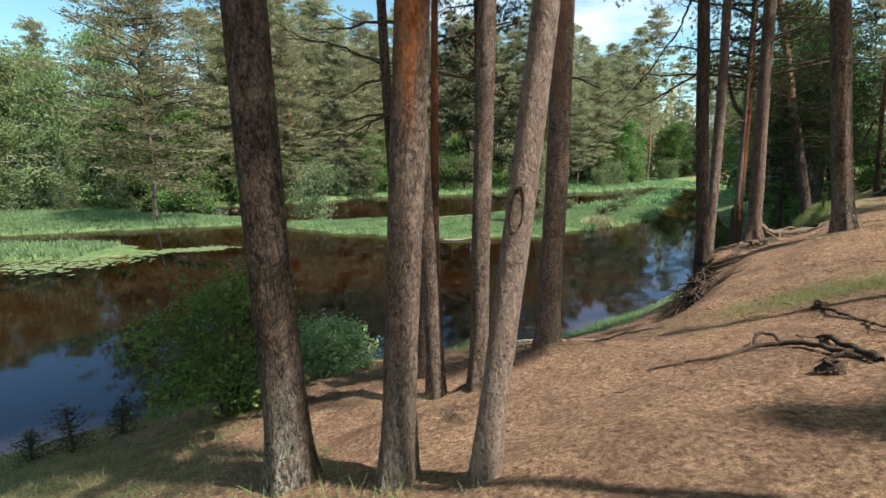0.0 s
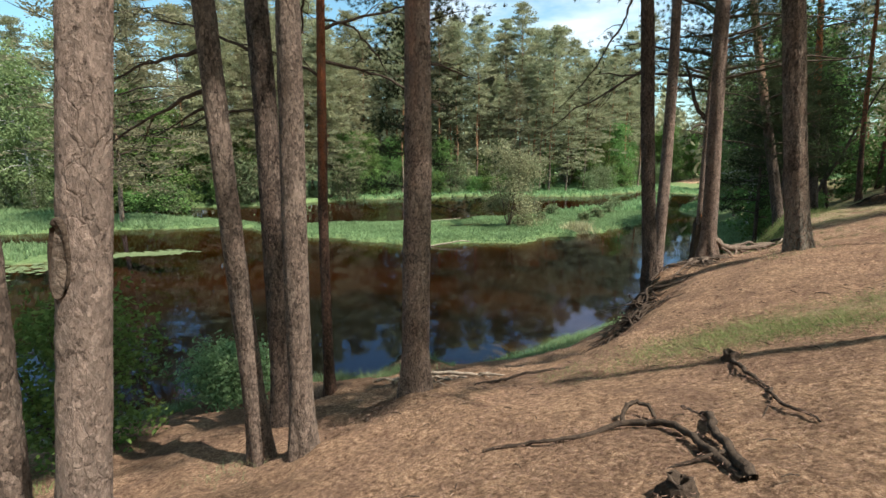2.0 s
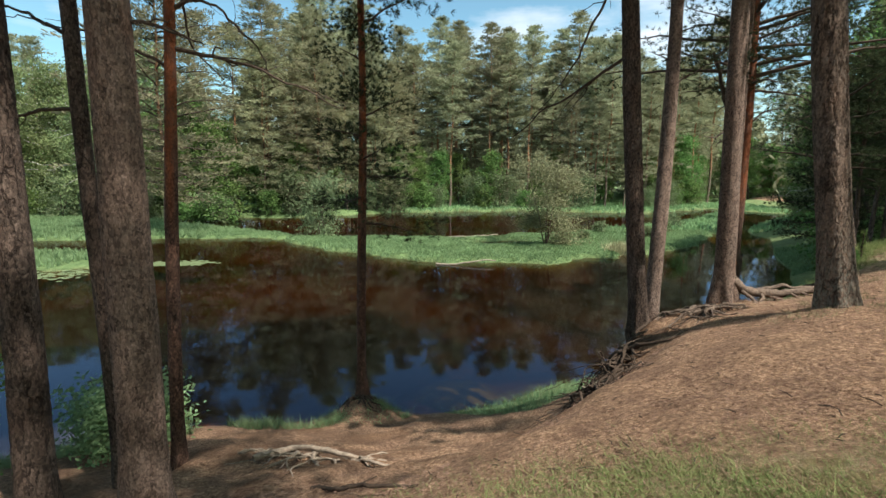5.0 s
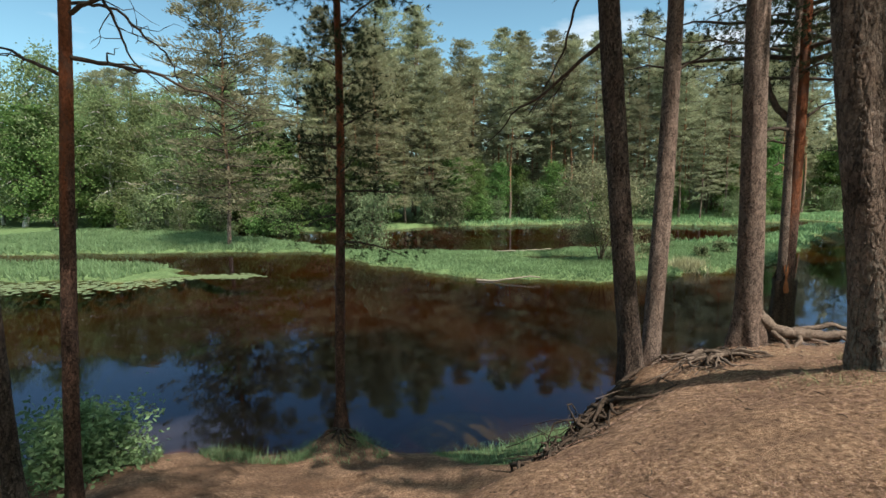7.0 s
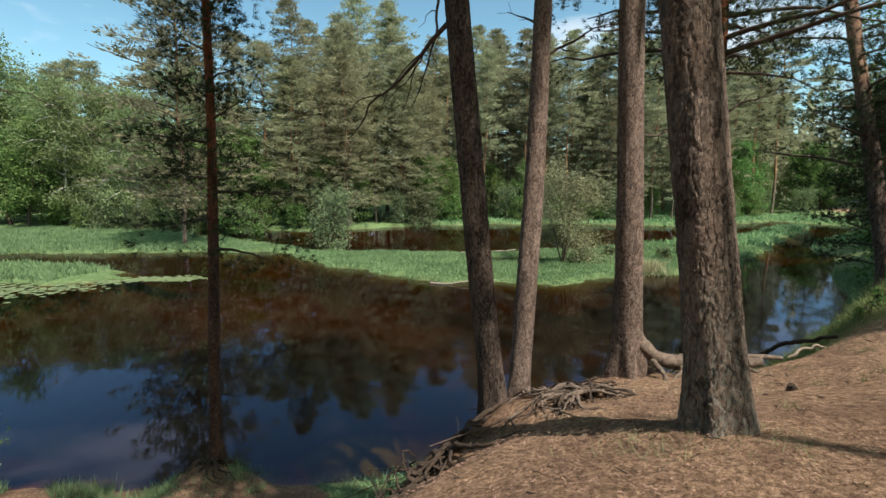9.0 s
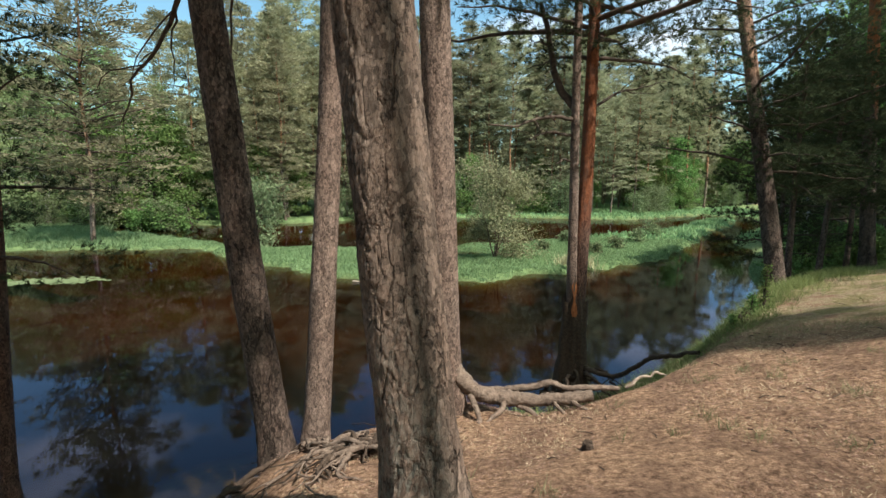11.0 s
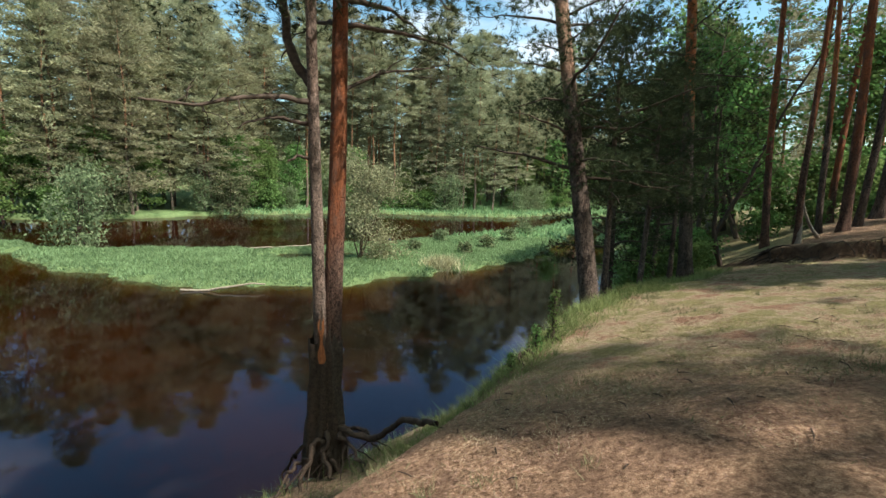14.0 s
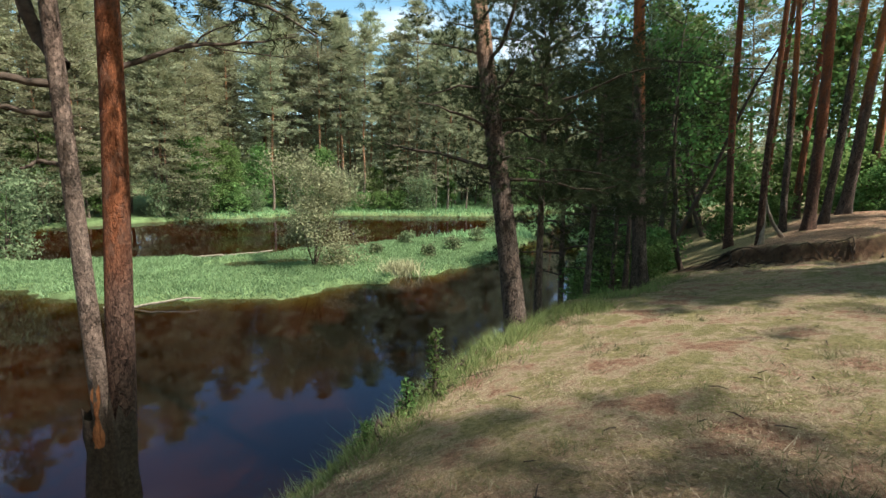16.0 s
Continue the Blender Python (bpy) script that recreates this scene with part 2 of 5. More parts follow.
def plain(name, a, b, scale, rough=0.9, bump=0.4, stretch=(1, 1, 1)):
    k = Nodes(name)
    v = k.coords("Object", stretch)
    col = k.mix(k.ramp(k.noise(v, scale, 6, 0.7), (0.3, (0, 0, 0)), (0.7, (1, 1, 1))), a, b)
    return k.principled(col, rough, k.bump(k.noise(v, scale * 2, 5), bump, 0.02), Specular_IOR_Level=0.2)


# bark darkened below its own tone: the crowns' shade is in the colour
BARK_SHADED = bark_material("pine_bark", (0.098, 0.068, 0.054), (0.012, 0.008, 0.007), (0.42, 0.145, 0.05), (0.16, 0.126, 0.105))
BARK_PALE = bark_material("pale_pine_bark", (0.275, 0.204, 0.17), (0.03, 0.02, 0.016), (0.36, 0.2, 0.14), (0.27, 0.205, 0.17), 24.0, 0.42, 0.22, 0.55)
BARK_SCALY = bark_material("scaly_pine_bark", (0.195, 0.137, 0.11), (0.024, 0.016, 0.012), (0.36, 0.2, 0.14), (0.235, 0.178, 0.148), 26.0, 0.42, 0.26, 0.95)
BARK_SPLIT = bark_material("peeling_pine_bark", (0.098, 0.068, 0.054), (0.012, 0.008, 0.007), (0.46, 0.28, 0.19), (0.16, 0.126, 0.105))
# lighter copy of that bark, with sunlight put into the colour
BARK_LIT = bark_material("sunlit_pine_bark", (0.155, 0.112, 0.09), (0.014, 0.009, 0.008), (0.42, 0.145, 0.05), (0.225, 0.176, 0.146), 19.0, 0.3, 0.32, 0.9)
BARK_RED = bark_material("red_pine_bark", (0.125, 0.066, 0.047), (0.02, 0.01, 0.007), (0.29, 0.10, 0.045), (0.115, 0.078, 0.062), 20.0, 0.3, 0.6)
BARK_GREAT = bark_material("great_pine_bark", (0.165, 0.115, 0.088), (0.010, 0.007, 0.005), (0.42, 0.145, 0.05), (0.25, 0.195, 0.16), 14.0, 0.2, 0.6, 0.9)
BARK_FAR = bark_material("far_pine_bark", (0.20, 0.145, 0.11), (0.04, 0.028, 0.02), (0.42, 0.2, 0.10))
DEADWOOD = plain("grey_deadwood", (0.055, 0.04, 0.03), (0.17, 0.122, 0.093), 26, 0.9, 0.7, (1, 1, 0.15))
ROOTWOOD = plain("weathered_root", (0.07, 0.05, 0.039), (0.235, 0.178, 0.14), 24, 0.9, 0.8, (1, 1, 1))
DARKROOT = plain("dark_root", (0.026, 0.018, 0.014), (0.095, 0.068, 0.05), 30, 0.9, 0.7)
TWIG = plain("dark_branch", (0.04, 0.03, 0.024), (0.12, 0.09, 0.07), 20)
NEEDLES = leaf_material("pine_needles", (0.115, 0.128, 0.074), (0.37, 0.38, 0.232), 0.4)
# needles of the bank's pines, with the wood's shade put into their colour
NEEDLES_SHADED = leaf_material("shaded_pine_needles", (0.022, 0.029, 0.016), (0.062, 0.074, 0.037), 0.25)
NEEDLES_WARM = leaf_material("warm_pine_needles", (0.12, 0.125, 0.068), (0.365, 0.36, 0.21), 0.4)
LEAVES = leaf_material("broad_leaves", (0.05, 0.10, 0.028), (0.165, 0.265, 0.08), 0.45)
BUSHLEAF = leaf_material("bush_leaves", (0.065, 0.13, 0.03), (0.19, 0.33, 0.09), 0.45)
TWIGLEAF = leaf_material("twiggy_leaves", (0.10, 0.105, 0.058), (0.29, 0.29, 0.165), 0.35)
WILLOWLEAF = leaf_material("near_willow_leaves", (0.09, 0.14, 0.06), (0.25, 0.34, 0.16), 0.4)
LEAVES_GREY = leaf_material("willow_leaves", (0.075, 0.105, 0.05), (0.19, 0.23, 0.12), 0.4)
BIRCHLEAF = leaf_material("birch_leaves", (0.10, 0.15, 0.06), (0.26, 0.33, 0.15), 0.45)
BLADE = leaf_material("meadow_grass", (0.10, 0.175, 0.078), (0.26, 0.395, 0.195), 0.45)
DRYBLADE = leaf_material("dry_grass", (0.15, 0.125, 0.07), (0.46, 0.38, 0.26), 0.3)
STRAWBLADE = leaf_material("flattened_straw", (0.22, 0.155, 0.1), (0.56, 0.44, 0.3), 0.2)
OLIVEBLADE = leaf_material("olive_grass", (0.08, 0.092, 0.04), (0.24, 0.235, 0.125), 0.3)
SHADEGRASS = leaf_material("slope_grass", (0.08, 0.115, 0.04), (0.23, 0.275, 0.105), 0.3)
REED = leaf_material("straw_reed", (0.24, 0.22, 0.13), (0.42, 0.38, 0.25), 0.3)
GROUND, WATER_MAT = ground_material(), water_material()
BIRCHBARK = plain("birch_bark", (0.10, 0.09, 0.08), (0.68, 0.66, 0.62), 6, 0.7, 0.3, (1, 1, 0.5))
LILY = plain("lily_pads", (0.09, 0.13, 0.055), (0.20, 0.245, 0.13), 5, 0.5, 0.2)
LITTER = leaf_material("needle_litter", (0.12, 0.07, 0.045), (0.46, 0.33, 0.225), 0.1)


# ---- mesh helpers ----
def mesh(name, V, F, mat, smooth=False, attrs=None):
    me = bpy.data.meshes.new(name)
    V, F = np.asarray(V, np.float32), np.asarray(F, np.int32)
    n, k = F.shape
    me.vertices.add(len(V))
    me.vertices.foreach_set("co", V.ravel())
    me.loops.add(n * k)
    me.loops.foreach_set("vertex_index", F.ravel())
    me.polygons.add(n)
    me.polygons.foreach_set("loop_start", np.arange(0, n * k, k, dtype=np.int32))
    me.update(calc_edges=True)
    if smooth:
        me.polygons.foreach_set("use_smooth", np.ones(n, bool))
    for key, val in (attrs or {}).items():
        me.attributes.new(key, "FLOAT", "POINT").data.foreach_set("value", np.asarray(val, np.float32).ravel())
    me.materials.append(mat)
    return me


def part(name, me, parent=None, label=""):
    ob = new(name, me)
    if parent is not None:
        ob.parent = parent
    return tagged(ob, label)


def unit(a):
    a = np.asarray(a, float)
    return a / np.maximum(np.linalg.norm(a, axis=-1, keepdims=True), 1e-9)


def tube(points, radii, sides=8, rng=None, rough=0.0):
    """Vertices and quads of a tapered tube along points."""
    P, R = np.asarray(points, float), np.asarray(radii, float)
    T = unit(np.gradient(P, axis=0))
    ref = np.where(np.abs(T[:, 2:3]) > 0.9, [[1.0, 0, 0]], [[0, 0, 1.0]])
    U = unit(np.cross(ref, T))
    W = np.cross(T, U)
    a = np.linspace(0, 2 * np.pi, sides, endpoint=False)
    rr = R[:, None] * (1 + (rough * rng.standard_normal((len(P), sides)) if rng is not None else 0))
    V = P[:, None] + rr[..., None] * (np.cos(a)[None, :, None] * U[:, None] + np.sin(a)[None, :, None] * W[:, None])
    i, j = np.meshgrid(np.arange(len(P) - 1), np.arange(sides), indexing="ij")
    j2 = (j + 1) % sides
    F = np.stack([i * sides + j, i * sides + j2, (i + 1) * sides + j2, (i + 1) * sides + j], -1).reshape(-1, 4)
    return V.reshape(-1, 3), F


def join(pieces):
    V, F, o = [], [], 0
    for v, f in pieces:
        V.append(v)
        F.append(np.asarray(f) + o)
        o += len(v)
    return np.concatenate(V), np.concatenate(F)


def curve_points(points, n, wobble=0.0, rng=None):
    """A smooth line of n points through a few."""
    P = np.asarray(points, float)
    d = np.r_[0, np.cumsum(np.linalg.norm(np.diff(P, axis=0), axis=1))]
    t = np.linspace(0, d[-1], n)
    out = np.stack([np.interp(t, d, P[:, i]) for i in range(3)], 1)
    for _ in range(max(1, n // (3 * len(P)))):
        out[1:-1] = (out[:-2] + out[1:-1] * 2 + out[2:]) / 4
    if rng is not None and wobble:
        w = np.cumsum(rng.standard_normal((n, 3)), 0) * wobble
        w -= np.linspace(0, 1, n)[:, None] * w[-1]
        out = out + w
    return out


def diamonds(C, D, length, width, rng, pieces=1):
    """Leaf-like diamonds at C along D, with random rolls."""
    C, D = np.repeat(C, pieces, 0), unit(np.repeat(D, pieces, 0))
    n = len(C)
    S = unit(np.cross(D, rng.standard_normal((n, 3))))
    L = (length * rng.uniform(0.6, 1.3, n))[:, None]
    W = (width * rng.uniform(0.6, 1.3, n))[:, None]
    V = np.stack([C - D * L * 0.5, C + S * W * 0.5 - D * L * 0.08, C + D * L * 0.5, C - S * W * 0.5 - D * L * 0.08], 1)
    return V.reshape(-1, 3), np.arange(n * 4).reshape(-1, 4)


# ---- the ground: cross-sections of the bank, from the path (0) to the river bed ----
SECTIONS = []


def section(s, *nodes):
    SECTIONS.append((s, nodes))


section(-14, (-30, 1.0), (-4, 0.7), (0, 0.0), (2.0, -0.7), (3.5, -1.1), (6, -1.9), (10.3, -2.95), (13, -4.0))
section(0.0, (-30, 1.0), (-4, 0.8), (0, 0.32), (1.4, -0.1), (2.2, -0.38), (5, -1.5), (9.7, -2.95), (12.5, -4.0))
section(2.7, (-30, 1.0), (-4, 0.85), (0, 0.40), (1.4, -0.05), (2.05, -0.38), (5, -1.35), (9.5, -2.95), (12, -4.0))
section(4.3, (-30, 1.0), (-4, 0.85), (0, 0.45), (1.4, -0.08), (3.05, -0.46), (3.7, -0.9), (5, -1.4), (9.2, -2.95), (11.8, -4.0))
section(5.4, (-30, 1.0), (-4, 0.9), (0, 0.48), (1.5, -0.15), (3.4, -0.92), (5, -1.45), (9.0, -2.95), (11.5, -4.0))
section(7.2, (-30, 1.0), (-4, 0.95), (0, 0.52), (1.5, 0.0), (2.35, -0.4), (2.9, -0.86), (3.6, -1.36), (5, -1.95), (7.9, -2.95), (11, -4.0))
section(8.6, (-30, 1.0), (-4, 0.95), (0, 0.60), (1.3, 0.22), (2.2, -0.14), (2.75, -0.44), (3.0, -1.1), (3.6, -1.5), (4.7, -2.0), (7.3, -2.95), (10, -4.0))
section(10.5, (-30, 1.0), (-4, 1.0), (0, 0.66), (1.5, 0.38), (2.9, -0.16), (3.62, -0.32), (3.9, -1.25), (4.9, -2.0), (6.6, -2.95), (9.5, -4.0))
section(12.0, (-30, 1.0), (-4, 1.0), (0, 0.70), (1.2, 0.38), (2.0, 0.11), (3.3, -0.14), (4.6, -2.1), (6.7, -2.95), (9.5, -4.0))
section(13.5, (-30, 1.1), (-4, 1.0), (0, 0.76), (1.0, 0.5), (2.0, 0.18), (2.3, 0.05), (2.8, -0.75), (4.4, -1.4), (6.3, -2.95), (9, -4.0))
section(14.7, (-30, 1.1), (-4, 1.0), (0, 0.84), (0.6, 0.76), (1.9, 0.33), (2.45, 0.08), (2.95, -0.75), (4.5, -1.45), (6.2, -2.95), (9, -4.0))
section(16.2, (-30, 1.1), (-4, 1.0), (0, 0.84), (0.6, 0.74), (2.2, 0.22), (3.0, -0.06), (3.5, -0.8), (4.6, -1.6), (6.1, -2.95), (9, -4.0))
section(18.0, (-30, 1.1), (-4, 1.0), (0, 0.80), (1.0, 0.62), (2.5, 0.26), (3.4, 0.08), (4.1, -1.1), (5.6, -2.95), (8.5, -4.0))
section(21.0, (-30, 1.2), (-4, 1.0), (0, 0.74), (1.0, 0.58), (2.5, 0.28), (3.8, 0.02), (4.5, -1.0), (6.0, -2.95), (9, -4.0))
section(23.0, (-30, 1.2), (-4, 1.0), (0, 0.67), (1.0, 0.48), (2.5, 0.13), (3.3, -0.12), (4.0, -0.45), (4.8, -1.1), (6.5, -2.95), (9.5, -4.0))
section(26.1, (-30, 1.2), (-4, 1.0), (0, 0.62), (1.5, 0.32), (2.5, 0.06), (3.6, -0.25), (4.4, -0.6), (5.4, -1.7), (7.5, -2.95), (10, -4.0))
section(26.25, (-30, 1.4), (-4, 1.35), (0, 1.02), (1.5, 0.68), (2.4, 0.42), (2.8, 0.0), (3.6, -0.28), (4.4, -0.62), (5.4, -1.7), (7.5, -2.95), (10, -4.0))
section(29.0, (-30, 1.5), (-4, 1.4), (0, 1.10), (1.3, 0.88), (2.2, 0.5), (3.2, -0.05), (3.8, -0.38), (4.6, -0.8), (5.6, -1.6), (8.0, -2.95), (11, -4.0))
section(33.0, (-30, 1.6), (-4, 1.5), (0, 1.28), (0.8, 1.18), (2.5, 0.6), (4.0, -0.1), (5.5, -0.8), (6.5, -1.6), (9.5, -2.95), (13, -4.0))
section(40.0, (-30, 1.5), (-4, 1.0), (0, 0.85), (4.0, 0.62), (7, 0.25), (9, -0.9), (10, -1.7), (13.0, -2.95), (16, -4.0))
section(63.0, (-30, 1.5), (-4, 1.0), (0, 0.9), (8.0, 0.6), (13, 0.2), (17, -0.9), (19, -1.7), (22.0, -2.95), (25, -4.0))
section(140.0, (-30, 1.5), (-4, 1.0), (0, 0.9), (30, 0.6), (40, 0.2), (45, -0.9), (48, -1.7), (52.0, -2.95), (56, -4.0))


def bank_height(x, y):
    s, q = 0.75 * x + 0.66 * y, -0.66 * x + 0.75 * y
    S = [a for a, _ in SECTIONS]
    s = s + np.exp(-((s - 26.2) / 1.6) ** 2) * (0.28 * np.sin(q * 1.9) + 0.12 * np.sin(q * 5.3 + 1.0))
    qs = np.linspace(-30, 60, 901)
    tab = np.stack([np.interp(qs, [a for a, _ in nodes], [b for _, b in nodes]) for _, nodes in SECTIONS])
    for _ in range(2):
        tab[:, 1:-1] = (tab[:, :-2] + 2 * tab[:, 1:-1] + tab[:, 2:]) / 4
    u = np.interp(s, S, np.arange(len(S)))
    i = np.clip(u.astype(int), 0, len(S) - 2)
    f = u - i
    j = np.clip((q + 30) / 0.1, 0, 899.999)
    jj = j.astype(int)
    g = j - jj
    return (tab[i, jj] * (1 - g) + tab[i, jj + 1] * g) * (1 - f) + (tab[i + 1, jj] * (1 - g) + tab[i + 1, jj + 1] * g) * f


def inside(x, y, poly):
    """Signed distance to a closed outline, positive inside."""
    P = np.asarray(poly, float)
    d, w = np.full(x.shape, 1e9), np.zeros(x.shape, bool)
    for a, b in zip(P, np.roll(P, -1, 0)):
        e = b - a
        t = np.clip(((x - a[0]) * e[0] + (y - a[1]) * e[1]) / (e @ e), 0, 1)
        d = np.minimum(d, np.hypot(x - a[0] - t * e[0], y - a[1] - t * e[1]))
        c = ((a[1] <= y) & (b[1] > y)) | ((b[1] <= y) & (a[1] > y))
        xi = a[0] + (y - a[1]) / (e[1] if abs(e[1]) > 1e-9 else 1e-9) * e[0]
        w ^= c & (x < xi)
    return np.where(w, d, -d)


ISLAND = [(-90, 26), (-45, 27.5), (-35, 28.3), (-24, 32), (-14.2, 35.2), (-11, 33.2), (-7.6, 30.6), (-1.3, 27.8), (1.1, 27.4), (6.5, 28.5), (12.5, 32.3), (15.9, 35.6),
          (19.5, 41), (27, 55), (38, 74), (31, 70), (23, 56), (14, 48), (6.5, 42), (0.2, 37.8), (-6, 37.8), (-11, 36.4), (-17, 39.5), (-27, 42.5), (-45, 70), (-90, 90)]
ISLET = [(-60, 27), (-30, 26.2), (-21.5, 27.2), (-17.5, 26.6), (-15, 24.6), (-17.5, 22.2), (-24, 20.5), (-40, 18.5), (-60, 17)]
POOL = [(0.8, 35.0), (2.6, 34.4), (6.5, 36.6), (5.5, 37.6), (1.6, 36.2)]
CREEK = [(9, 50.5), (12, 48), (20, 55.5), (25, 60), (24, 62), (16, 56)]
FAR = [(-300, 60), (-60, 55), (-34, 49), (-21, 51), (-15, 56), (-9.8, 61.5), (-2, 66), (6, 69), (14, 68), (24, 70), (34, 80), (42, 96), (60, 130), (300, 330), (-300, 330)]


def wob(x, y, f, seed=0.0):
    return np.sin(x * f + 1.3 * np.sin(y * f * 0.7 + seed)) * np.cos(y * f * 1.1 + 1.7 * np.sin(x * f * 0.6 + 2 * seed))


def ground_height(x, y):
    x, y = np.asarray(x, float), np.asarray(y, float)
    z = bank_height(x, y)
    edge = wob(x, y, 0.9) * 0.5 + wob(x, y, 2.3, 1.0) * 0.32 + wob(x, y, 5.5, 2.0) * 0.14
    for poly, top in ((ISLAND, 0.22), (ISLET, 0.14), (FAR, 0.4)):
        d = inside(x, y, poly) + edge
        z = np.maximum(z, WATER - 1.0 + np.clip(d + 1.6, 0, 2.4) / 2.4 * (1.0 + top) + np.clip(d - 1, 0, 60) * (0.03 if poly is FAR else 0.004))
    for poly in (POOL, CREEK):
        d = inside(x, y, poly) + edge * 0.5
        z = z - np.clip(d + 0.5, 0, 1) * 0.6
    # a sand bar under water
    z = np.maximum(z, WATER - 0.07 - 0.2 * ((x - 2.6) ** 2 / 0.9 + (y - 12.3) ** 2 / 1.7))
    # the root mound of the pine at the water
    z = z + 0.42 * np.exp(-((x - 0.86) ** 2 + (y - 11.1) ** 2) / 0.4)
    # the lip of turf beyond the clearing wavers and crumbles
    s_, q_ = 0.75 * x + 0.66 * y, -0.66 * x + 0.75 * y
    z = z + 0.05 * np.exp(-((s_ - 26.2) / 0.7) ** 2) * np.clip((2.6 - q_) / 0.6, 0, 1) * (wob(x, y, 3.1, 5.0) + 0.6 * wob(x, y, 8.0, 2.0))
    return z


def spread(lo, a, b, hi, step, grow=1.16):
    mid = list(np.arange(a, b, step))
    up, down, d = [b], [a], step
    while up[-1] < hi:
        d *= grow
        up.append(up[-1] + d)
    d = step
    while down[-1] > lo:
        d *= grow
        down.append(down[-1] - d)
    return np.array(down[:0:-1] + mid + up)


def build_ground():
    xs, ys = spread(-900, -5, 21.5, 900, 0.085, 1.045), spread(-900, 0.4, 20.5, 900, 0.085, 1.045)
    X, Y = np.meshgrid(xs, ys)
    Z = ground_height(X, Y)
    near = np.clip(1.5 - np.hypot(X - 6, Y - 8) / 25, 0, 1)
    dry = np.clip((Z - WATER) / 0.5, 0, 1)
    Z = Z + near * dry * (wob(X, Y, 1.9) * 0.03 + wob(X, Y, 5.3, 2.0) * 0.014 + wob(X, Y, 13, 4.0) * 0.008 + wob(X, Y, 31, 1.0) * 0.005)
    s, q = 0.75 * X + 0.66 * Y, -0.66 * X + 0.75 * Y
    washed = np.clip((q - 2.2) / 0.8, 0, 1) * np.clip((9.0 - q) / 1.0, 0, 1) * np.clip((9.2 - s) / 0.8, 0, 1) * np.clip((s - 1.0) / 1.5, 0, 1) * dry
    Z = Z + washed * (0.06 * wob(X, Y, 2.6, 3.0) + 0.035 * wob(X, Y, 6.1, 1.0) + 0.016 * wob(X, Y, 15.0, 2.0))
    gx = np.gradient(Z, axis=1) / np.gradient(X, axis=1)
    gy = np.gradient(Z, axis=0) / np.gradient(Y, axis=0)
    steep = np.clip((np.hypot(gx, gy) - 0.75) / 0.6, 0, 1)
    isle = np.maximum(np.maximum(inside(X, Y, ISLAND), inside(X, Y, ISLET)), inside(X, Y, FAR))
    meadow = np.clip(isle + 0.8, 0, 1)
    meadow = np.maximum(meadow, np.clip((Z < WATER + 1.05) * (s > 9.4) * 0.9, 0, 1))
    meadow = np.maximum(meadow, np.clip((-0.6 - Z) / 0.8, 0, 1) * np.clip((1.2 - s) / 2, 0, 1) * 0.55)
    meadow = np.maximum(meadow, 0.5 * np.clip((s - 27.5 + 0.8 * wob(X, Y, 1.1)) / 1.6, 0, 1) * np.clip((q - 1.6 + 0.4 * wob(X, Y, 1.7)) / 0.8, 0, 1) * (Z > WATER) * np.clip((60 - Y) / 10, 0, 1))
    grass = np.clip((s - 14.6 + 0.4 * q) / 2.6, 0, 1) * 0.95 + 0.7 * np.exp(-((X - 4.7) ** 2 / 1.6 + (Y - 5.0 + 0.25 * (X - 4.7)) ** 2 / 0.2))
    grass = np.clip(grass + 0.35 * np.clip((1.0 - s) / 2, 0, 1), 0, 1)
    mud = np.clip((WATER + 0.06 - Z) / 0.12, 0, 1) * np.clip((WATER - Z) / 0.45 + 0.2, 0, 1)
    mud = mud * (1 - 0.75 * np.exp(-((X - 2.6) ** 2 / 0.9 + (Y - 12.3) ** 2 / 1.7) * 0.9))
    beach = np.clip((q - 5.2) / 1.2, 0, 1) * np.clip((9.6 - s) / 1.5, 0, 1) * np.clip((s - 2.5) / 1.5, 0, 1) * np.clip((Z - WATER) / 0.1, 0, 1)
    # soil-coloured patches on the beach, partly painting the shade that mottles it
    steep = np.maximum(steep, beach * np.clip(0.15 + 0.5 * wob(X, Y, 2.3, 3.0), 0, 0.5))
    u = np.clip(((X - 4.1) * 1.3 + (Y - 7.3) * 2.2) / (1.3 ** 2 + 2.2 ** 2), 0, 1)
    broken = np.clip(1.3 - np.hypot(X - 4.1 - 1.3 * u, Y - 7.5 - 2.2 * u) / 0.4 + 0.5 * wob(X, Y, 6.0), 0, 1)
    steep = np.maximum(steep, broken * 0.9)
    # dark soil patches that also paint mottled shadow onto the washed slope
    steep = np.maximum(steep, washed * np.clip(0.1 + 0.9 * wob(X, Y, 2.0, 4.0) + 0.5 * wob(X, Y, 5.0, 1.0), 0, 0.6))
    turf = np.clip(1.25 - np.abs(s + 0.28 * np.sin(q * 1.9) + 0.12 * np.sin(q * 5.3 + 1.0) - 26.18) / 0.2 + 0.3 * wob(X, Y, 7.0), 0, 1) * np.clip((3.0 - q) / 0.4, 0, 1)
    plate_ = np.clip(1.2 - np.hypot((X - 18.3) / 0.7, (Y - 19.9) / 1.5) + 0.4 * wob(X, Y, 5.0), 0, 1)
    steep = np.maximum(steep, np.maximum(turf, plate_))
    grass = grass * (1 - 0.8 * np.clip((s - 26.2) / 0.5, 0, 1))
    n = len(xs)
    i, j = np.meshgrid(np.arange(len(ys) - 1), np.arange(n - 1), indexing="ij")
    F = np.stack([i * n + j, i * n + j + 1, (i + 1) * n + j + 1, (i + 1) * n + j], -1).reshape(-1, 4)
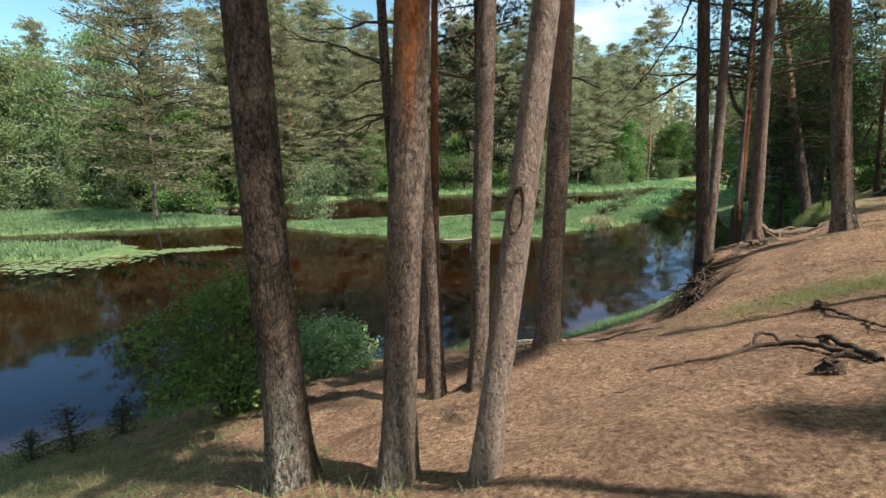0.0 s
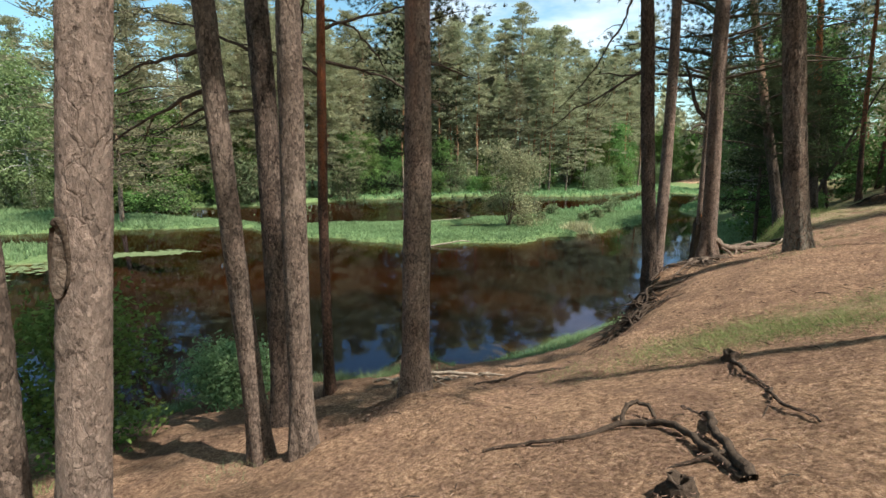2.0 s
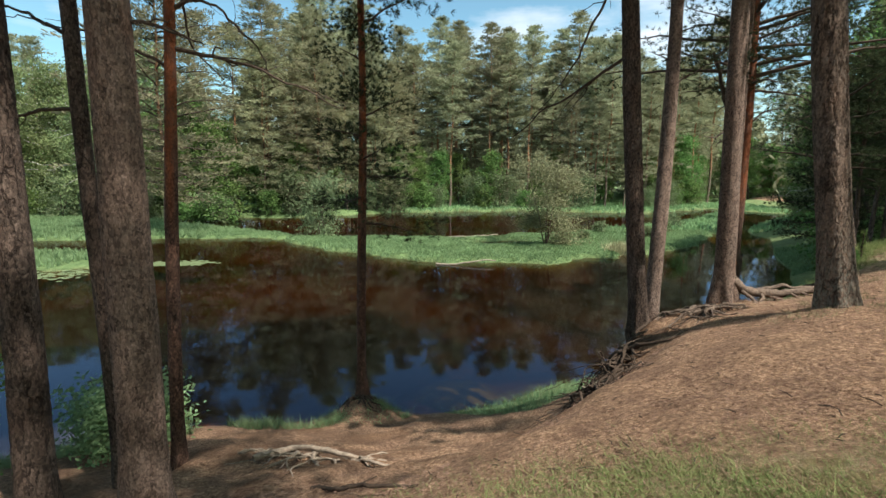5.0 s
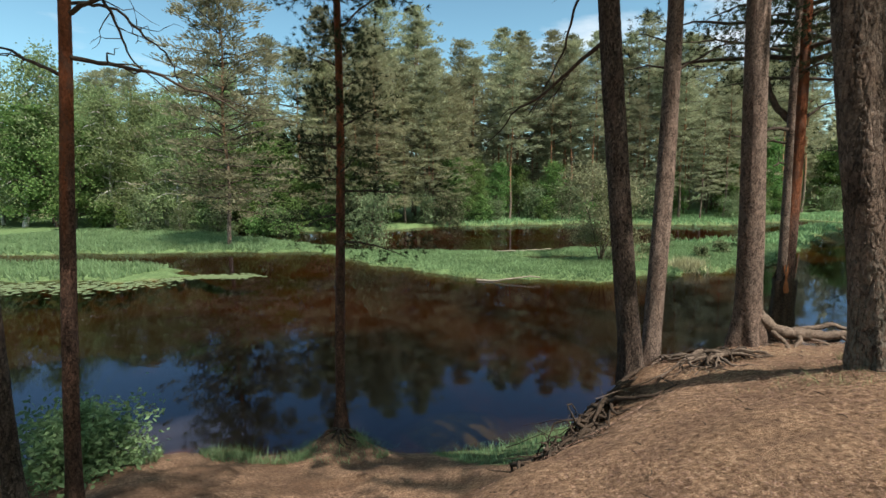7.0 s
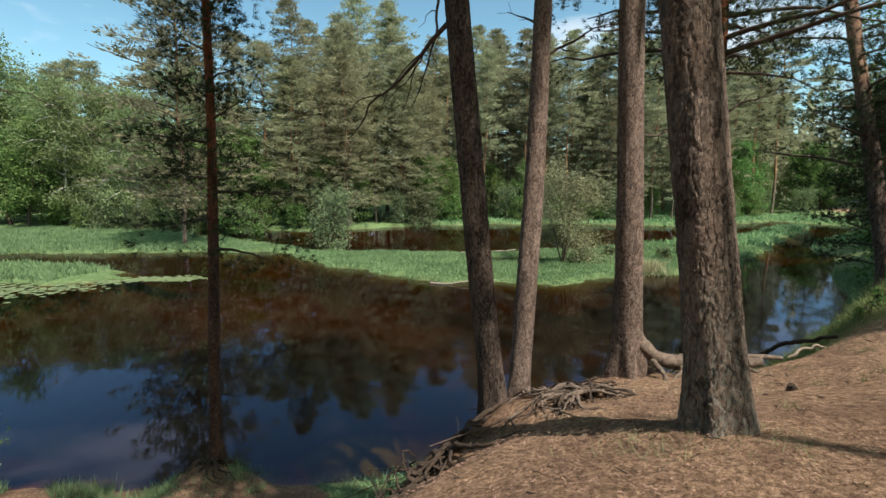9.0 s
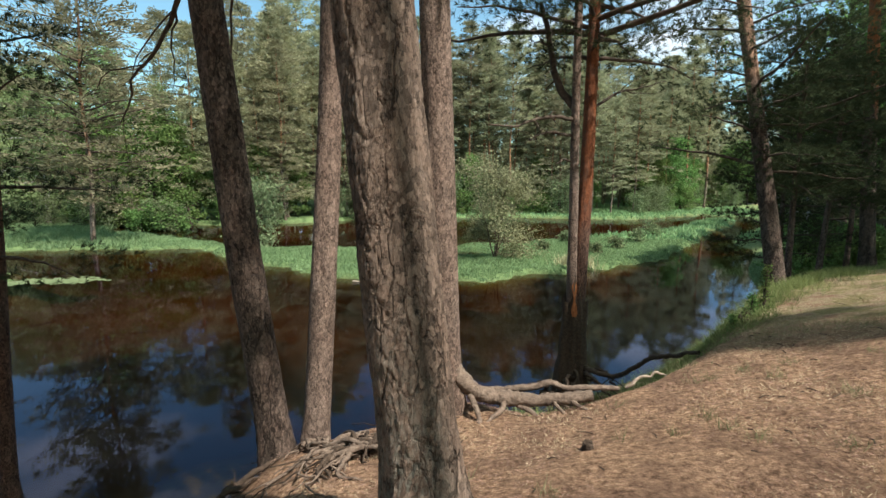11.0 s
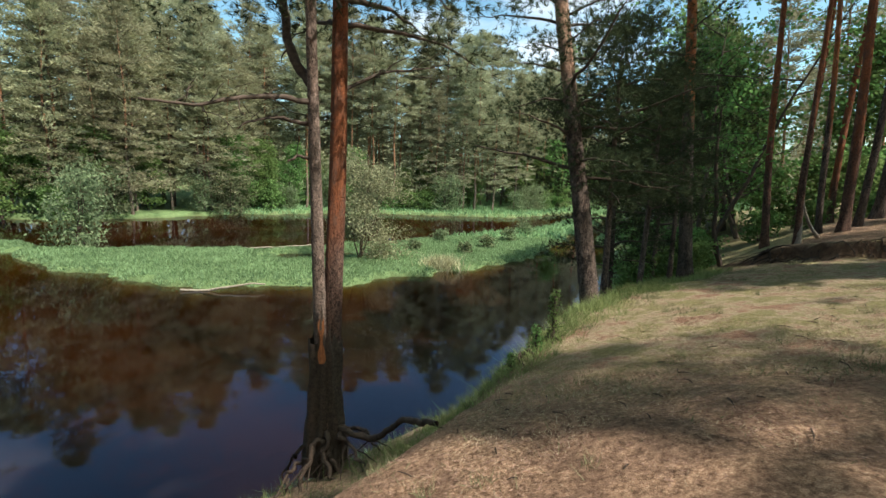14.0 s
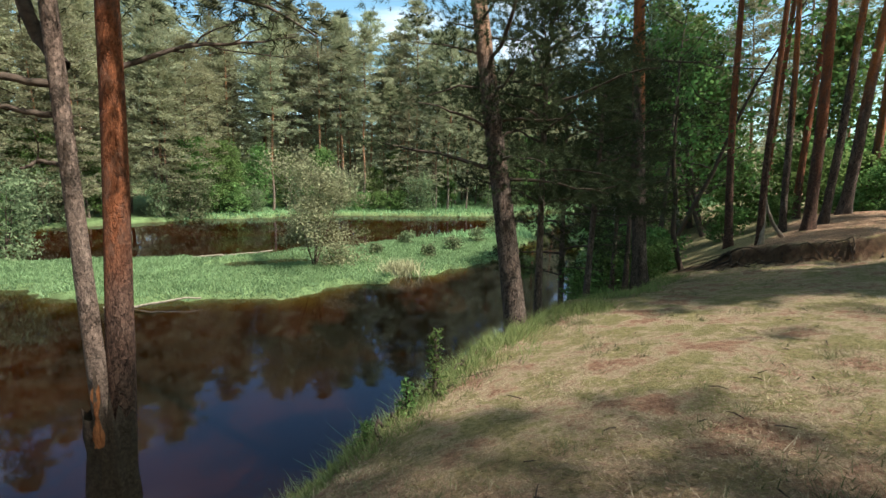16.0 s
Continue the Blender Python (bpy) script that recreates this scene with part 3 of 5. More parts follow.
    me = mesh("ground", np.stack([X, Y, Z], -1).reshape(-1, 3), F, GROUND, True,
              dict(grass=grass, meadow=meadow, soil=steep * (1 - meadow), mud=mud))
    tagged(part("ground", me), "sandy forest ground with pine-needle litter, grass and river bed", "ground", kind="structure")


build_ground()


def ground_at(x, y):
    return float(ground_height(np.array([x]), np.array([y]))[0])


def build_water():
    V = [(-900, -900, WATER), (900, -900, WATER), (900, 900, WATER), (-900, 900, WATER)]
    ob = part("water", mesh("water", V, [(0, 1, 2, 3)], WATER_MAT))
    tagged(ob, "still dark tea-brown river water reflecting trees and sky", "water", kind="structure")


build_water()


# ---- pines ----
def smooth_noise(u, v, period, seed):
    """Value noise on an unrolled trunk (u wraps after period cells)."""
    g = np.random.default_rng(seed).random((period, 1024))
    iu, iv = np.floor(u).astype(int), np.floor(v).astype(int)
    fu, fv = u - iu, v - iv
    fu, fv = fu * fu * (3 - 2 * fu), fv * fv * (3 - 2 * fv)
    at = lambda a, b: g[(iu + a) % period, (iv + b) % 1024]
    return (at(0, 0) * (1 - fu) + at(1, 0) * fu) * (1 - fv) + (at(0, 1) * (1 - fu) + at(1, 1) * fu) * fv


def plates(u, v, period, seed):
    """Distance to the borders of bark plates on an unrolled trunk (u wraps), and each plate's own number."""
    jit = np.random.default_rng(seed).random((period, 512, 3))
    iu, iv = np.floor(u).astype(int), np.floor(v).astype(int)
    f1, f2, own = np.full(u.shape, 9.0), np.full(u.shape, 9.0), np.zeros(u.shape)
    for a in (-1, 0, 1):
        for b in (-1, 0, 1):
            cu, cv = iu + a, iv + b
            jj = jit[cu % period, cv % 512]
            d = np.hypot(cu + jj[..., 0] - u, cv + jj[..., 1] - v)
            f2 = np.minimum(f2, np.maximum(d, f1))
            own = np.where(d < f1, jj[..., 2], own)
            f1 = np.minimum(f1, d)
    return f2 - f1, own


def trunk_mesh(name, path, radius, mat, seed, depth=0.016, orange=(99, 100), plate=0.05, rings=0.02, sides=64, fine_top=5.5, lichen=0.0, flare=0.35, aspect=5.0):
    """A pine trunk along path(z) from z0 to z1 with bark plates and a root flare."""
    (z0, z1), line, rad = path, *radius
    zs = np.r_[np.arange(z0 - 0.25, min(fine_top, z1), rings), np.arange(min(fine_top, z1), z1 + 0.3, 0.35)]
    C = np.array([line(z) for z in zs])
    R = np.array([rad(z) for z in zs])
    a = np.linspace(0, 2 * np.pi, sides, endpoint=False)
    A, Zg = np.meshgrid(a, zs)
    up = np.clip((zs - z0) / 0.7, 0, 1)[:, None]
    lobes = 0.5 + 0.5 * np.cos(A * 5 + seed + 0.8 * np.sin(A * 2 + seed))
    r = R[:, None] * (1 + flare * (1 - up) ** 2.2 * (0.45 + lobes))
    r = r * (1 + 0.03 * np.sin(A * 2 + Zg * 1.3 + seed) + 0.02 * np.sin(A * 3 - Zg * 2.7))
    per = max(5, int(round(2 * np.pi * rad(z0 + 1.2) / plate)))
    u = A / (2 * np.pi) * per
    warp = smooth_noise(u, Zg / (plate * 1.6), per, seed + 1) - 0.5 + 0.5 * (smooth_noise(u * 2, Zg / (plate * 0.7), per * 2, seed + 2) - 0.5)
    warp_v = smooth_noise(u, Zg / (plate * 2.5), per, seed + 3) - 0.5
    border, own = plates(u + 0.8 * warp, Zg / (plate * aspect) + 0.5 * warp_v + 0.4 * warp, per, seed)
    border2, own2 = plates(2 * u + 1.4 * warp, Zg / (plate * 1.5) + warp, per * 2, seed + 5)
    rough = smooth_noise(u * 4, Zg / (plate * 0.3), per * 4, seed + 7)
    fl = np.clip((Zg - orange[0]) / max(0.01, orange[1] - orange[0]) + 0.35 * np.sin(A * 2 + seed) + 0.2 * np.sin(Zg * 3 + A * 3), 0, 1)
    amp = 0.62 * depth * (1 - 0.8 * fl)
    deep = 0.6 + 0.4 * smooth_noise(u * 0.5 if per % 2 == 0 else u, Zg / (plate * 3), per, seed + 9)
    face = np.clip(border / 0.14, 0, 1) ** 0.5
    r = r + amp * (face * deep - 0.6 + 0.35 * own + 0.3 * own2 + 0.2 * np.clip(border2 / 0.15, 0, 1) + 0.22 * (rough - 0.5))
    V = np.stack([C[:, 0:1] + r * np.cos(A), C[:, 1:2] + r * np.sin(A), Zg], -1)
    i, j = np.meshgrid(np.arange(len(zs) - 1), np.arange(sides), indexing="ij")
    j2 = (j + 1) % sides
    F = np.stack([i * sides + j, i * sides + j2, (i + 1) * sides + j2, (i + 1) * sides + j], -1).reshape(-1, 4)
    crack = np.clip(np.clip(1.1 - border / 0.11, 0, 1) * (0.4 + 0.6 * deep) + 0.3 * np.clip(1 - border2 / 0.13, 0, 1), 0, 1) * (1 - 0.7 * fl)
    li = lichen * np.clip(1 - (Zg - z0) / 1.1, 0, 1) * np.clip(0.6 - np.cos(A - 0.5), 0, 1)
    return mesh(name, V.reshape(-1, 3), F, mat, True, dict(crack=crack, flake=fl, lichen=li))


def limb(line, z, az, length, rise, r0, rng, n=12, wobble=0.018):
    t = np.linspace(0, 1, n)
    b = np.array(line(z))
    d = np.array([math.cos(az), math.sin(az)])
    P = np.stack([b[0] + d[0] * length * t, b[1] + d[1] * length * t, z + rise * t + 0.10 * length * (t - t * t) * 1.5], 1)
    P[1:] += np.cumsum(rng.standard_normal((n - 1, 3)), 0) * wobble * length / 2
    return P, np.linspace(r0, r0 * 0.22, n)


def crown_mesh(name, line, z0, z1, radius, rng, mat, limbs=46, tuft=(0.30, 0.07), clusters=6, per=14, pieces=1, shape=None, spread_=0.34, splay=0.0):
    """Needle tufts along limbs; returns the crown's mesh and the limbs' mesh."""
    C, D, wood = [], [], []
    for k in range(limbs):
        f = (k + rng.random()) / limbs
        z = z0 + (z1 - z0) * f
        env = shape(f) if shape else math.sin(math.pi * min(1, 0.16 + 0.84 * f) ** 0.75) ** 0.8
        L = max(0.35, radius * env * rng.uniform(0.45, 1.3))
        az = k * 2.4 + rng.uniform(-0.5, 0.5)
        P, R = limb(line, z, az, L, L * rng.uniform(-0.2, 0.3) + 0.9 * f * f * L * 0.6, 0.012 + 0.012 * L, rng, 8, 0.03)
        wood.append(tube(P, R, 4))
        for c in range(clusters):
            t = 0.3 + 0.7 * (c + rng.random()) / clusters
            b = np.array([np.interp(t, np.linspace(0, 1, 8), P[:, i]) for i in range(3)])
            side = rng.standard_normal(3) * spread_ * np.array([1, 1, 0.22]) * (0.5 + 0.3 * L)
            pts = b + side + rng.standard_normal((per, 3)) * np.array([0.24, 0.24, 0.09]) * (0.6 + 0.25 * radius / 2)
            C.append(pts)
            D.append(unit(pts - b) + [0, 0, 0.35] + 0.5 * unit(P[-1] - P[0]))
    C, D = np.repeat(np.concatenate(C), pieces, 0), np.repeat(unit(np.concatenate(D)), pieces, 0)
    D = unit(D + splay * rng.standard_normal(D.shape))
    V, F = diamonds(C + D * tuft[0] * 0.4 * (splay > 0), D, tuft[0], tuft[1], rng)
    wv, wf = join(wood)
    return mesh(name, V, F, mat), mesh(name + "_limbs", wv, wf, TWIG)


def straight(x, y, lx, ly, sway=0.0, seed=0):
    """The axis of a trunk that passes (x, y) at height 0 and leans."""
    return lambda z: (x + lx * z + sway * math.sin(z * 0.7 + seed), y + ly * z + sway * math.cos(z * 0.55 + seed))


def near_pine(label, x, y, lx, ly, r, top, mat=BARK_SHADED, seed=1, sway=0.02, orange=(99, 100), depth=0.016, plate=0.05, crown=None, needles=None, lichen=0.0, dead=(), base=None, flare=0.35, sides=64, rings=0.02, fine=False):
    """One of the pines of the bank: trunk, dead branches and the crown overhead."""
    rng = np.random.default_rng(seed)
    line = straight(x, y, lx, ly, sway, seed)
    z0 = ground_at(x, y)
    z0 = ground_at(*line(z0)) if base is None else base
    tree = tagged(new("pine_tree"), label, "tree", "pines on the bank")
    tree.location = (*line(z0), z0)
    inv = Matrix.Translation(tree.location).inverted()
    rad = lambda z: r * (1 - 0.75 * max(0, (z - z0)) / (top - z0 + 1)) * 1.06
    made = [part("trunk", trunk_mesh("trunk", (z0, top), (line, rad), mat, seed, depth, orange, plate, rings, sides, 5.5, lichen, flare, 1.9 if mat in (BARK_PALE, BARK_SCALY) else 6.5 if mat is BARK_GREAT else 4.2), tree)]
    for (z, az, L, rise) in dead:
        P, R = limb(line, z, radians(az), L, rise, 0.012 + 0.008 * L, rng, 16)
        branch = part("dead_branch", mesh("dead_branch", *tube(P, R, 6), TWIG, True), tree, "bare dead branch with thin twigs")
        made.append(branch)
        for k in range(int(3 + L * 2)):
            i = rng.integers(4, 15)
            q = P[i] + np.cumsum(rng.standard_normal((7, 3)) * 0.03 * L / 2 + unit(P[-1] - P[0]) * 0.05 * L + unit(rng.standard_normal(3)) * 0.06 * L / 2, 0)
            part("twig", mesh("twig", *tube(np.vstack([P[i], q]), np.linspace(R[i] * 0.5, 0.002, 8), 4), TWIG, True), branch)
    if crown:
        z1, rr, k = crown
        cm, wm = crown_mesh("crown", line, z1, top + 0.6, rr, rng, needles or NEEDLES_SHADED, k if fine else int(k * 1.4), *((0.12, 0.0085), 9, 12, 15) if fine else ((0.5, 0.13), 7, 14, 2), splay=0.55)
        made += [tagged(part("crown", cm, tree), kind="stuff"), tagged(part("branchwork", wm, tree), kind="stuff")]
    for ob in made:
        ob.matrix_parent_inverse = inv
    return tree


near_pine("thick dark pine trunk at the bank's grassy edge", -1.16, 3.14, -0.035, 0.043, 0.145, 15, seed=3, crown=(8, 2.6, 36), lichen=1.0, dead=((3.6, 200, 0.4, 0.1),), plate=0.045)
near_pine("pine with an orange flaking patch of bark", -0.27, 2.70, 0.044, -0.011, 0.097, 15, BARK_LIT, 5, orange=(1.9, 2.5), crown=(8, 2.4, 36), lichen=0.7, plate=0.035, sides=56)
scarred = near_pine("leaning pale pine with a long healed scar", 0.23, 2.41, 0.115, 0.031, 0.07, 14, BARK_PALE, 7, 0.015, orange=(2.2, 3.4), crown=(8, 1.5, 24), depth=0.009, plate=0.03, lichen=0.3, flare=0.25, sides=56)


def scar(tree):
    """A long oval wound with a thick healed rim, on the side that faces the path."""
    mid, a0 = (0.385, 2.455, 1.36), radians(-98)
    t = np.linspace(0, 2 * np.pi, 40)
    at = lambda u, v, r: np.stack([mid[0] + 0.115 * v + r * np.cos(a0 + u), mid[1] + 0.031 * v + r * np.sin(a0 + u), mid[2] + v], -1)
    rim = at(0.42 * np.cos(t) * (1 - 0.25 * np.sin(t)), 0.115 * np.sin(t), 0.073)
    ob = part("scar_rim", mesh("scar_rim", *tube(rim, 0.007 + 0.003 * np.sin(t) + 0.001 * np.sin(7 * t), 8), DARKROOT, True), tree, "dark healed rim of bark")
    us, vs = np.meshgrid(np.linspace(-1, 1, 9), np.linspace(-1, 1, 15))
    w = np.sqrt(np.clip(1 - vs ** 2, 0, 1))
    V = at(0.42 * us * w * (1 - 0.25 * vs), 0.115 * vs, 0.0735).reshape(-1, 3)
    i, j = np.meshgrid(np.arange(14), np.arange(8), indexing="ij")
    F = np.stack([i * 9 + j, i * 9 + j + 1, (i + 1) * 9 + j + 1, (i + 1) * 9 + j], -1).reshape(-1, 4)
    face = part("scar_wood", mesh("scar_wood", V, F, ROOTWOOD, True), tree, "smooth grey bare wood")
    for o in (ob, face):
        o.matrix_parent_inverse = Matrix.Translation(tree.location).inverted()


scar(scarred)
near_pine("slender leaning pine behind the front row", -0.14, 4.81, -0.039, -0.006, 0.083, 15, BARK_LIT, 9, crown=(8, 2.3, 30), plate=0.035, depth=0.012, dead=((2.5, 190, 0.8, -0.35), (2.2, 183, 0.85, -0.5), (2.9, 178, 0.9, -0.1), (2.1, 175, 0.4, -0.2)), sides=48, rings=0.03)
near_pine("slender straight pine on a sandy lip", 0.38, 4.57, 0.008, 0.0, 0.088, 15, BARK_LIT, 11, crown=(8, 1.6, 22), plate=0.035, depth=0.012, sides=48, rings=0.03)
near_pine("dark shaded pine behind the slender pair", -0.26, 5.90, -0.025, 0.045, 0.12, 16, seed=13, crown=(8, 1.7, 24), plate=0.04, sides=48, rings=0.03)
near_pine("thin dark pine on the lower slope", -0.70, 7.17, -0.039, 0.032, 0.08, 14, seed=15, crown=(7.5, 2.2, 26), plate=0.035, depth=0.01, dead=((3.0, 170, 1.5, 0.5), (2.3, 200, 1.2, -0.3)), sides=40, rings=0.035)
near_pine("thin reddish pine on the lower slope", -0.10, 7.46, -0.009, 0.073, 0.068, 14, BARK_RED, 17, 0.03, orange=(1.2, 2.2), crown=(7.5, 2.0, 26), plate=0.035, depth=0.007, dead=((3.0, 20, 1.8, -0.5), (3.4, 10, 1.6, 0.4), (2.8, 190, 1.3, 0.5)), sides=40, rings=0.035)
near_pine("straight pine with pale lower bark and orange top", 1.24, 5.30, 0.010, 0.002, 0.118, 16, BARK_SCALY, 19, orange=(2.2, 3.4), crown=(7.5, 1.7, 26), plate=0.04, sides=56, dead=((2.5, 20, 0.5, -0.1),))
near_pine("dark curved pine of a pair on the bank's edge", 5.44, 9.72, -0.105, -0.028, 0.118, 16, seed=23, crown=(8, 2.6, 34), plate=0.04, sides=56, dead=((3.3, 150, 1.7, -1.0),))
near_pine("pale pine of a pair on the bank's edge", 5.72, 9.95, 0.025, 0.088, 0.098, 16, BARK_SCALY, 25, 0.03, crown=(8, 2.5, 34), plate=0.035, depth=0.01, dead=((3.3, 185, 0.35, 0.15), (3.0, 20, 0.8, 0.3)), sides=56)
near_pine("pale straight pine with strong surface roots", 6.75, 10.16, -0.024, 0.009, 0.125, 17, BARK_SCALY, 27, 0.02, crown=(6.5, 2.8, 40), plate=0.032, depth=0.008, flare=0.5, sides=96, rings=0.016)
near_pine("large rough-barked pine beside the path", 7.05, 8.12, -0.122, 0.044, 0.145, 17, BARK_GREAT, seed=29, crown=(8, 3.0, 40), plate=0.05, depth=0.022, flare=0.28, lichen=0.4, sides=170, rings=0.0095)
red_pine = near_pine("reddish pine growing from the broken bank", 8.26, 13.06, 0.007, 0.061, 0.095, 15, BARK_RED, 31, 0.025, orange=(1.0, 1.6), crown=(3.5, 3.0, 64), plate=0.04, depth=0.006, base=-1.3, dead=((2.75, 32, 1.5, 0.5),), sides=56, flare=0.3, fine=True)
leaning_pine = near_pine("half-fallen pale pine leaning over the water", 12.16, 15.77, -0.10, 0.20, 0.145, 15, BARK_SPLIT, seed=33, orange=(3.3, 3.9), crown=(7.5, 2.4, 34), plate=0.05, base=-0.42, sides=48, rings=0.03, fine=True)
near_pine("slim dark pine with an orange top beyond the clearing", 16.03, 19.28, -0.06, 0.053, 0.15, 14, BARK_SHADED, 35, 0.02, orange=(3.4, 4.6), crown=(4.6, 1.8, 28), dead=((3.4, 160, 1.3, 0.2), (2.6, 200, 1.1, -0.2), (2.2, 80, 0.9, 0.3)), sides=36, rings=0.04, fine=True)
for label, x, y, lx, ly, r, bark, seed, low in (
        ("slim pine with an orange top behind the turf mound", 20.73, 22.64, -0.03, 0.03, 0.105, BARK_RED, 141, 2.2),
        ("slender reddish pine on the turf edge", 19.46, 19.88, -0.005, 0.005, 0.07, BARK_RED, 142, 3.0),
        ("slender brown pine behind the turf edge", 21.21, 21.05, -0.04, 0.035, 0.08, BARK_SHADED, 143, 3.4),
        ("stout reddish-brown pine on the rising wood floor", 20.89, 19.97, -0.02, 0.02, 0.12, BARK_RED, 144, 2.6),
        ("dark pine leaning over the wood floor", 21.73, 20.56, 0.03, -0.03, 0.09, BARK_SHADED, 145, 4.5),
        ("stout dark pine on the rising wood floor", 23.79, 22.04, 0.045, -0.045, 0.14, BARK_SHADED, 146, 4.0),
        ("slim sunlit pine in the wood", 25.40, 25.36, 0.025, -0.023, 0.12, BARK_RED, 147, 1.2),
        ("slim sunlit pine in the wood", 24.6, 25.9, 0.02, -0.01, 0.10, BARK_RED, 148, 1.4),
        ("slim dark pine in the wood", 29.86, 26.54, 0.0, 0.0, 0.16, BARK_SHADED, 150, 3.0)):
    near_pine(label, x, y, lx, ly, r, 16, bark, seed, 0.05, orange=(low, low + 1.6), crown=(11.5, 1.6, 8), plate=0.06, depth=0.012, sides=28, rings=0.06)
water_pine = near_pine("orange-topped pine at the water's edge with a sparse crown", 0.83, 11.40, -0.009, 0.055, 0.085, 12.5, BARK_RED, 37, 0.03, orange=(0.5, 2.0), plate=0.04, depth=0.008, crown=(4.3, 1.75, 46), flare=0.6, base=-2.6, sides=40, rings=0.035, fine=True)
for owner, axis, z_low, z_high, reach, count, seed in ((red_pine, straight(8.26, 13.06, 0.007, 0.061, 0.025, 31), 3.3, 6.0, 2.1, 26, 373), (water_pine, straight(0.83, 11.40, -0.009, 0.055, 0.03, 37), 0.7, 4.3, 1.25, 15, 371), (leaning_pine, straight(12.16, 15.77, -0.10, 0.20, 0.02, 33), 1.9, 6.6, 1.9, 30, 372)):
    sprig, sprig_wood = crown_mesh("low_crown", axis, z_low, z_high, reach, np.random.default_rng(seed), NEEDLES_SHADED, count, (0.12, 0.0085), 7, 12, 13, splay=0.55)
    for made in (tagged(part("low_crown", sprig, owner), kind="stuff"), tagged(part("low_branchwork", sprig_wood, owner), kind="stuff")):
        made.matrix_parent_inverse = Matrix.Translation(owner.location).inverted()


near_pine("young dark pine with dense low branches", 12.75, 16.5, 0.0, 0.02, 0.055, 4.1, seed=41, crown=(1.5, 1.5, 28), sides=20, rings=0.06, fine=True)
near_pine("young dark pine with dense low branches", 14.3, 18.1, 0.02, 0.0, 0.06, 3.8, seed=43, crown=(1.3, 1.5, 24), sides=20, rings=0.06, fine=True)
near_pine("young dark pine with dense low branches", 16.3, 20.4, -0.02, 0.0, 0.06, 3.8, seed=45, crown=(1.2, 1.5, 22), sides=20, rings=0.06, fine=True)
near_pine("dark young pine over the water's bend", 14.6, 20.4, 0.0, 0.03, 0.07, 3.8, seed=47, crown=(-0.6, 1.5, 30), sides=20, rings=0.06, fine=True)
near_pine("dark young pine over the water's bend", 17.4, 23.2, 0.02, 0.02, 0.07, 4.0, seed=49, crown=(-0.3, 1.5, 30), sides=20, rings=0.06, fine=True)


# ---- forest trees, built once and copied ----
def forest_pine(seed, h, clear, radius, needles, limbs=50, orange=0.45):
    rng = np.random.default_rng(seed)
    line = straight(0, 0, rng.uniform(-0.02, 0.02), rng.uniform(-0.02, 0.02), 0.08, seed)
    tree = tagged(new("pine_tree"), "tall Scots pine of the far wood with grey-green needles", "tree", "trees of the far wood")
    rad = lambda z: 0.15 * (1 - 0.8 * max(0, z) / h)
    part("trunk", trunk_mesh("trunk", (0, h - 0.5), (line, rad), BARK_FAR, seed, 0.006, (h * orange * 0.6, h * orange), 0.06, 0.6, 9, h, 0, 0.3), tree)
    cm, wm = crown_mesh("crown", line, h * clear, h, radius, rng, needles, limbs, (0.30, 0.095), 8, 26, 1, spread_=0.55)
    tagged(part("crown", cm, tree), kind="stuff")
    tagged(part("branchwork", wm, tree), kind="stuff")
    return tree


def broadleaf(name, label, seed, h, radius, leaves, bark, count=4200, leaf=(0.26, 0.17), low=0.12, droop=0.0, stems=1, group="broadleaf trees of the wood"):
    """A broadleaved tree or bush: stems, limbs and leaf clumps round the limbs' ends."""
    rng = np.random.default_rng(seed)
    tree = tagged(new(name), label, "bush" if "bush" in name or "willow" in name else "tree", group)
    wood, C = [], []
    n_limb = 34
    for st in range(stems):
        lean = rng.uniform(-0.16, 0.16, 2) * (1 if stems == 1 else 2)
        P = np.stack([lean[0] * np.linspace(0, h, 12), lean[1] * np.linspace(0, h, 12), np.linspace(-0.2, h * 0.93, 12)], 1)
        P[1:] += np.cumsum(rng.standard_normal((11, 3)) * [0.05, 0.05, 0], 0) * h / 12
        wood.append(tube(P, np.linspace(0.013 * h + 0.02, 0.01, 12) / (stems ** 0.4), 7))
        for k in range(n_limb // stems):
            f = low + (1 - low) * (k + rng.random()) / (n_limb // stems)
            b = np.array([np.interp(f, np.linspace(0, 1, 12), P[:, i]) for i in range(3)])
            L = radius * (math.sin(math.pi * min(1, 0.22 + 0.78 * f)) ** 0.6) * rng.uniform(0.6, 1.15)
            az = k * 2.4 + rng.uniform(-0.6, 0.6)
            t = np.linspace(0, 1, 7)[:, None]
            Q = b + t * np.array([[math.cos(az) * L, math.sin(az) * L, L * rng.uniform(0.1, 0.6)]]) - t ** 2 * [[0, 0, droop * L]]
            Q[1:] += np.cumsum(rng.standard_normal((6, 3)), 0) * 0.05 * L
            wood.append(tube(Q, np.linspace(0.006 * h / stems + 0.006, 0.004, 7), 4))
            for c in range(5):
                u = 0.35 + 0.65 * rng.random()
                p = np.array([np.interp(u, t[:, 0], Q[:, i]) for i in range(3)]) + rng.standard_normal(3) * 0.16 * radius * np.array([1, 1, 0.8])
                C.append(p + rng.standard_normal((max(3, count // (n_limb * 5)), 3)) * np.array([0.16, 0.16, 0.12 + 0.1 * droop]) * radius ** 0.8)
    C = np.concatenate(C)
    D = rng.standard_normal(C.shape) * [1, 1, 0.6] - [0, 0, 0.3 + droop]
    V, F = diamonds(C, D, leaf[0], leaf[1], rng)
    part("trunk", mesh("trunk", *join(wood), bark, True), tree)
    tagged(part("crown", mesh("crown", V, F, leaves), tree), kind="stuff")
    return tree


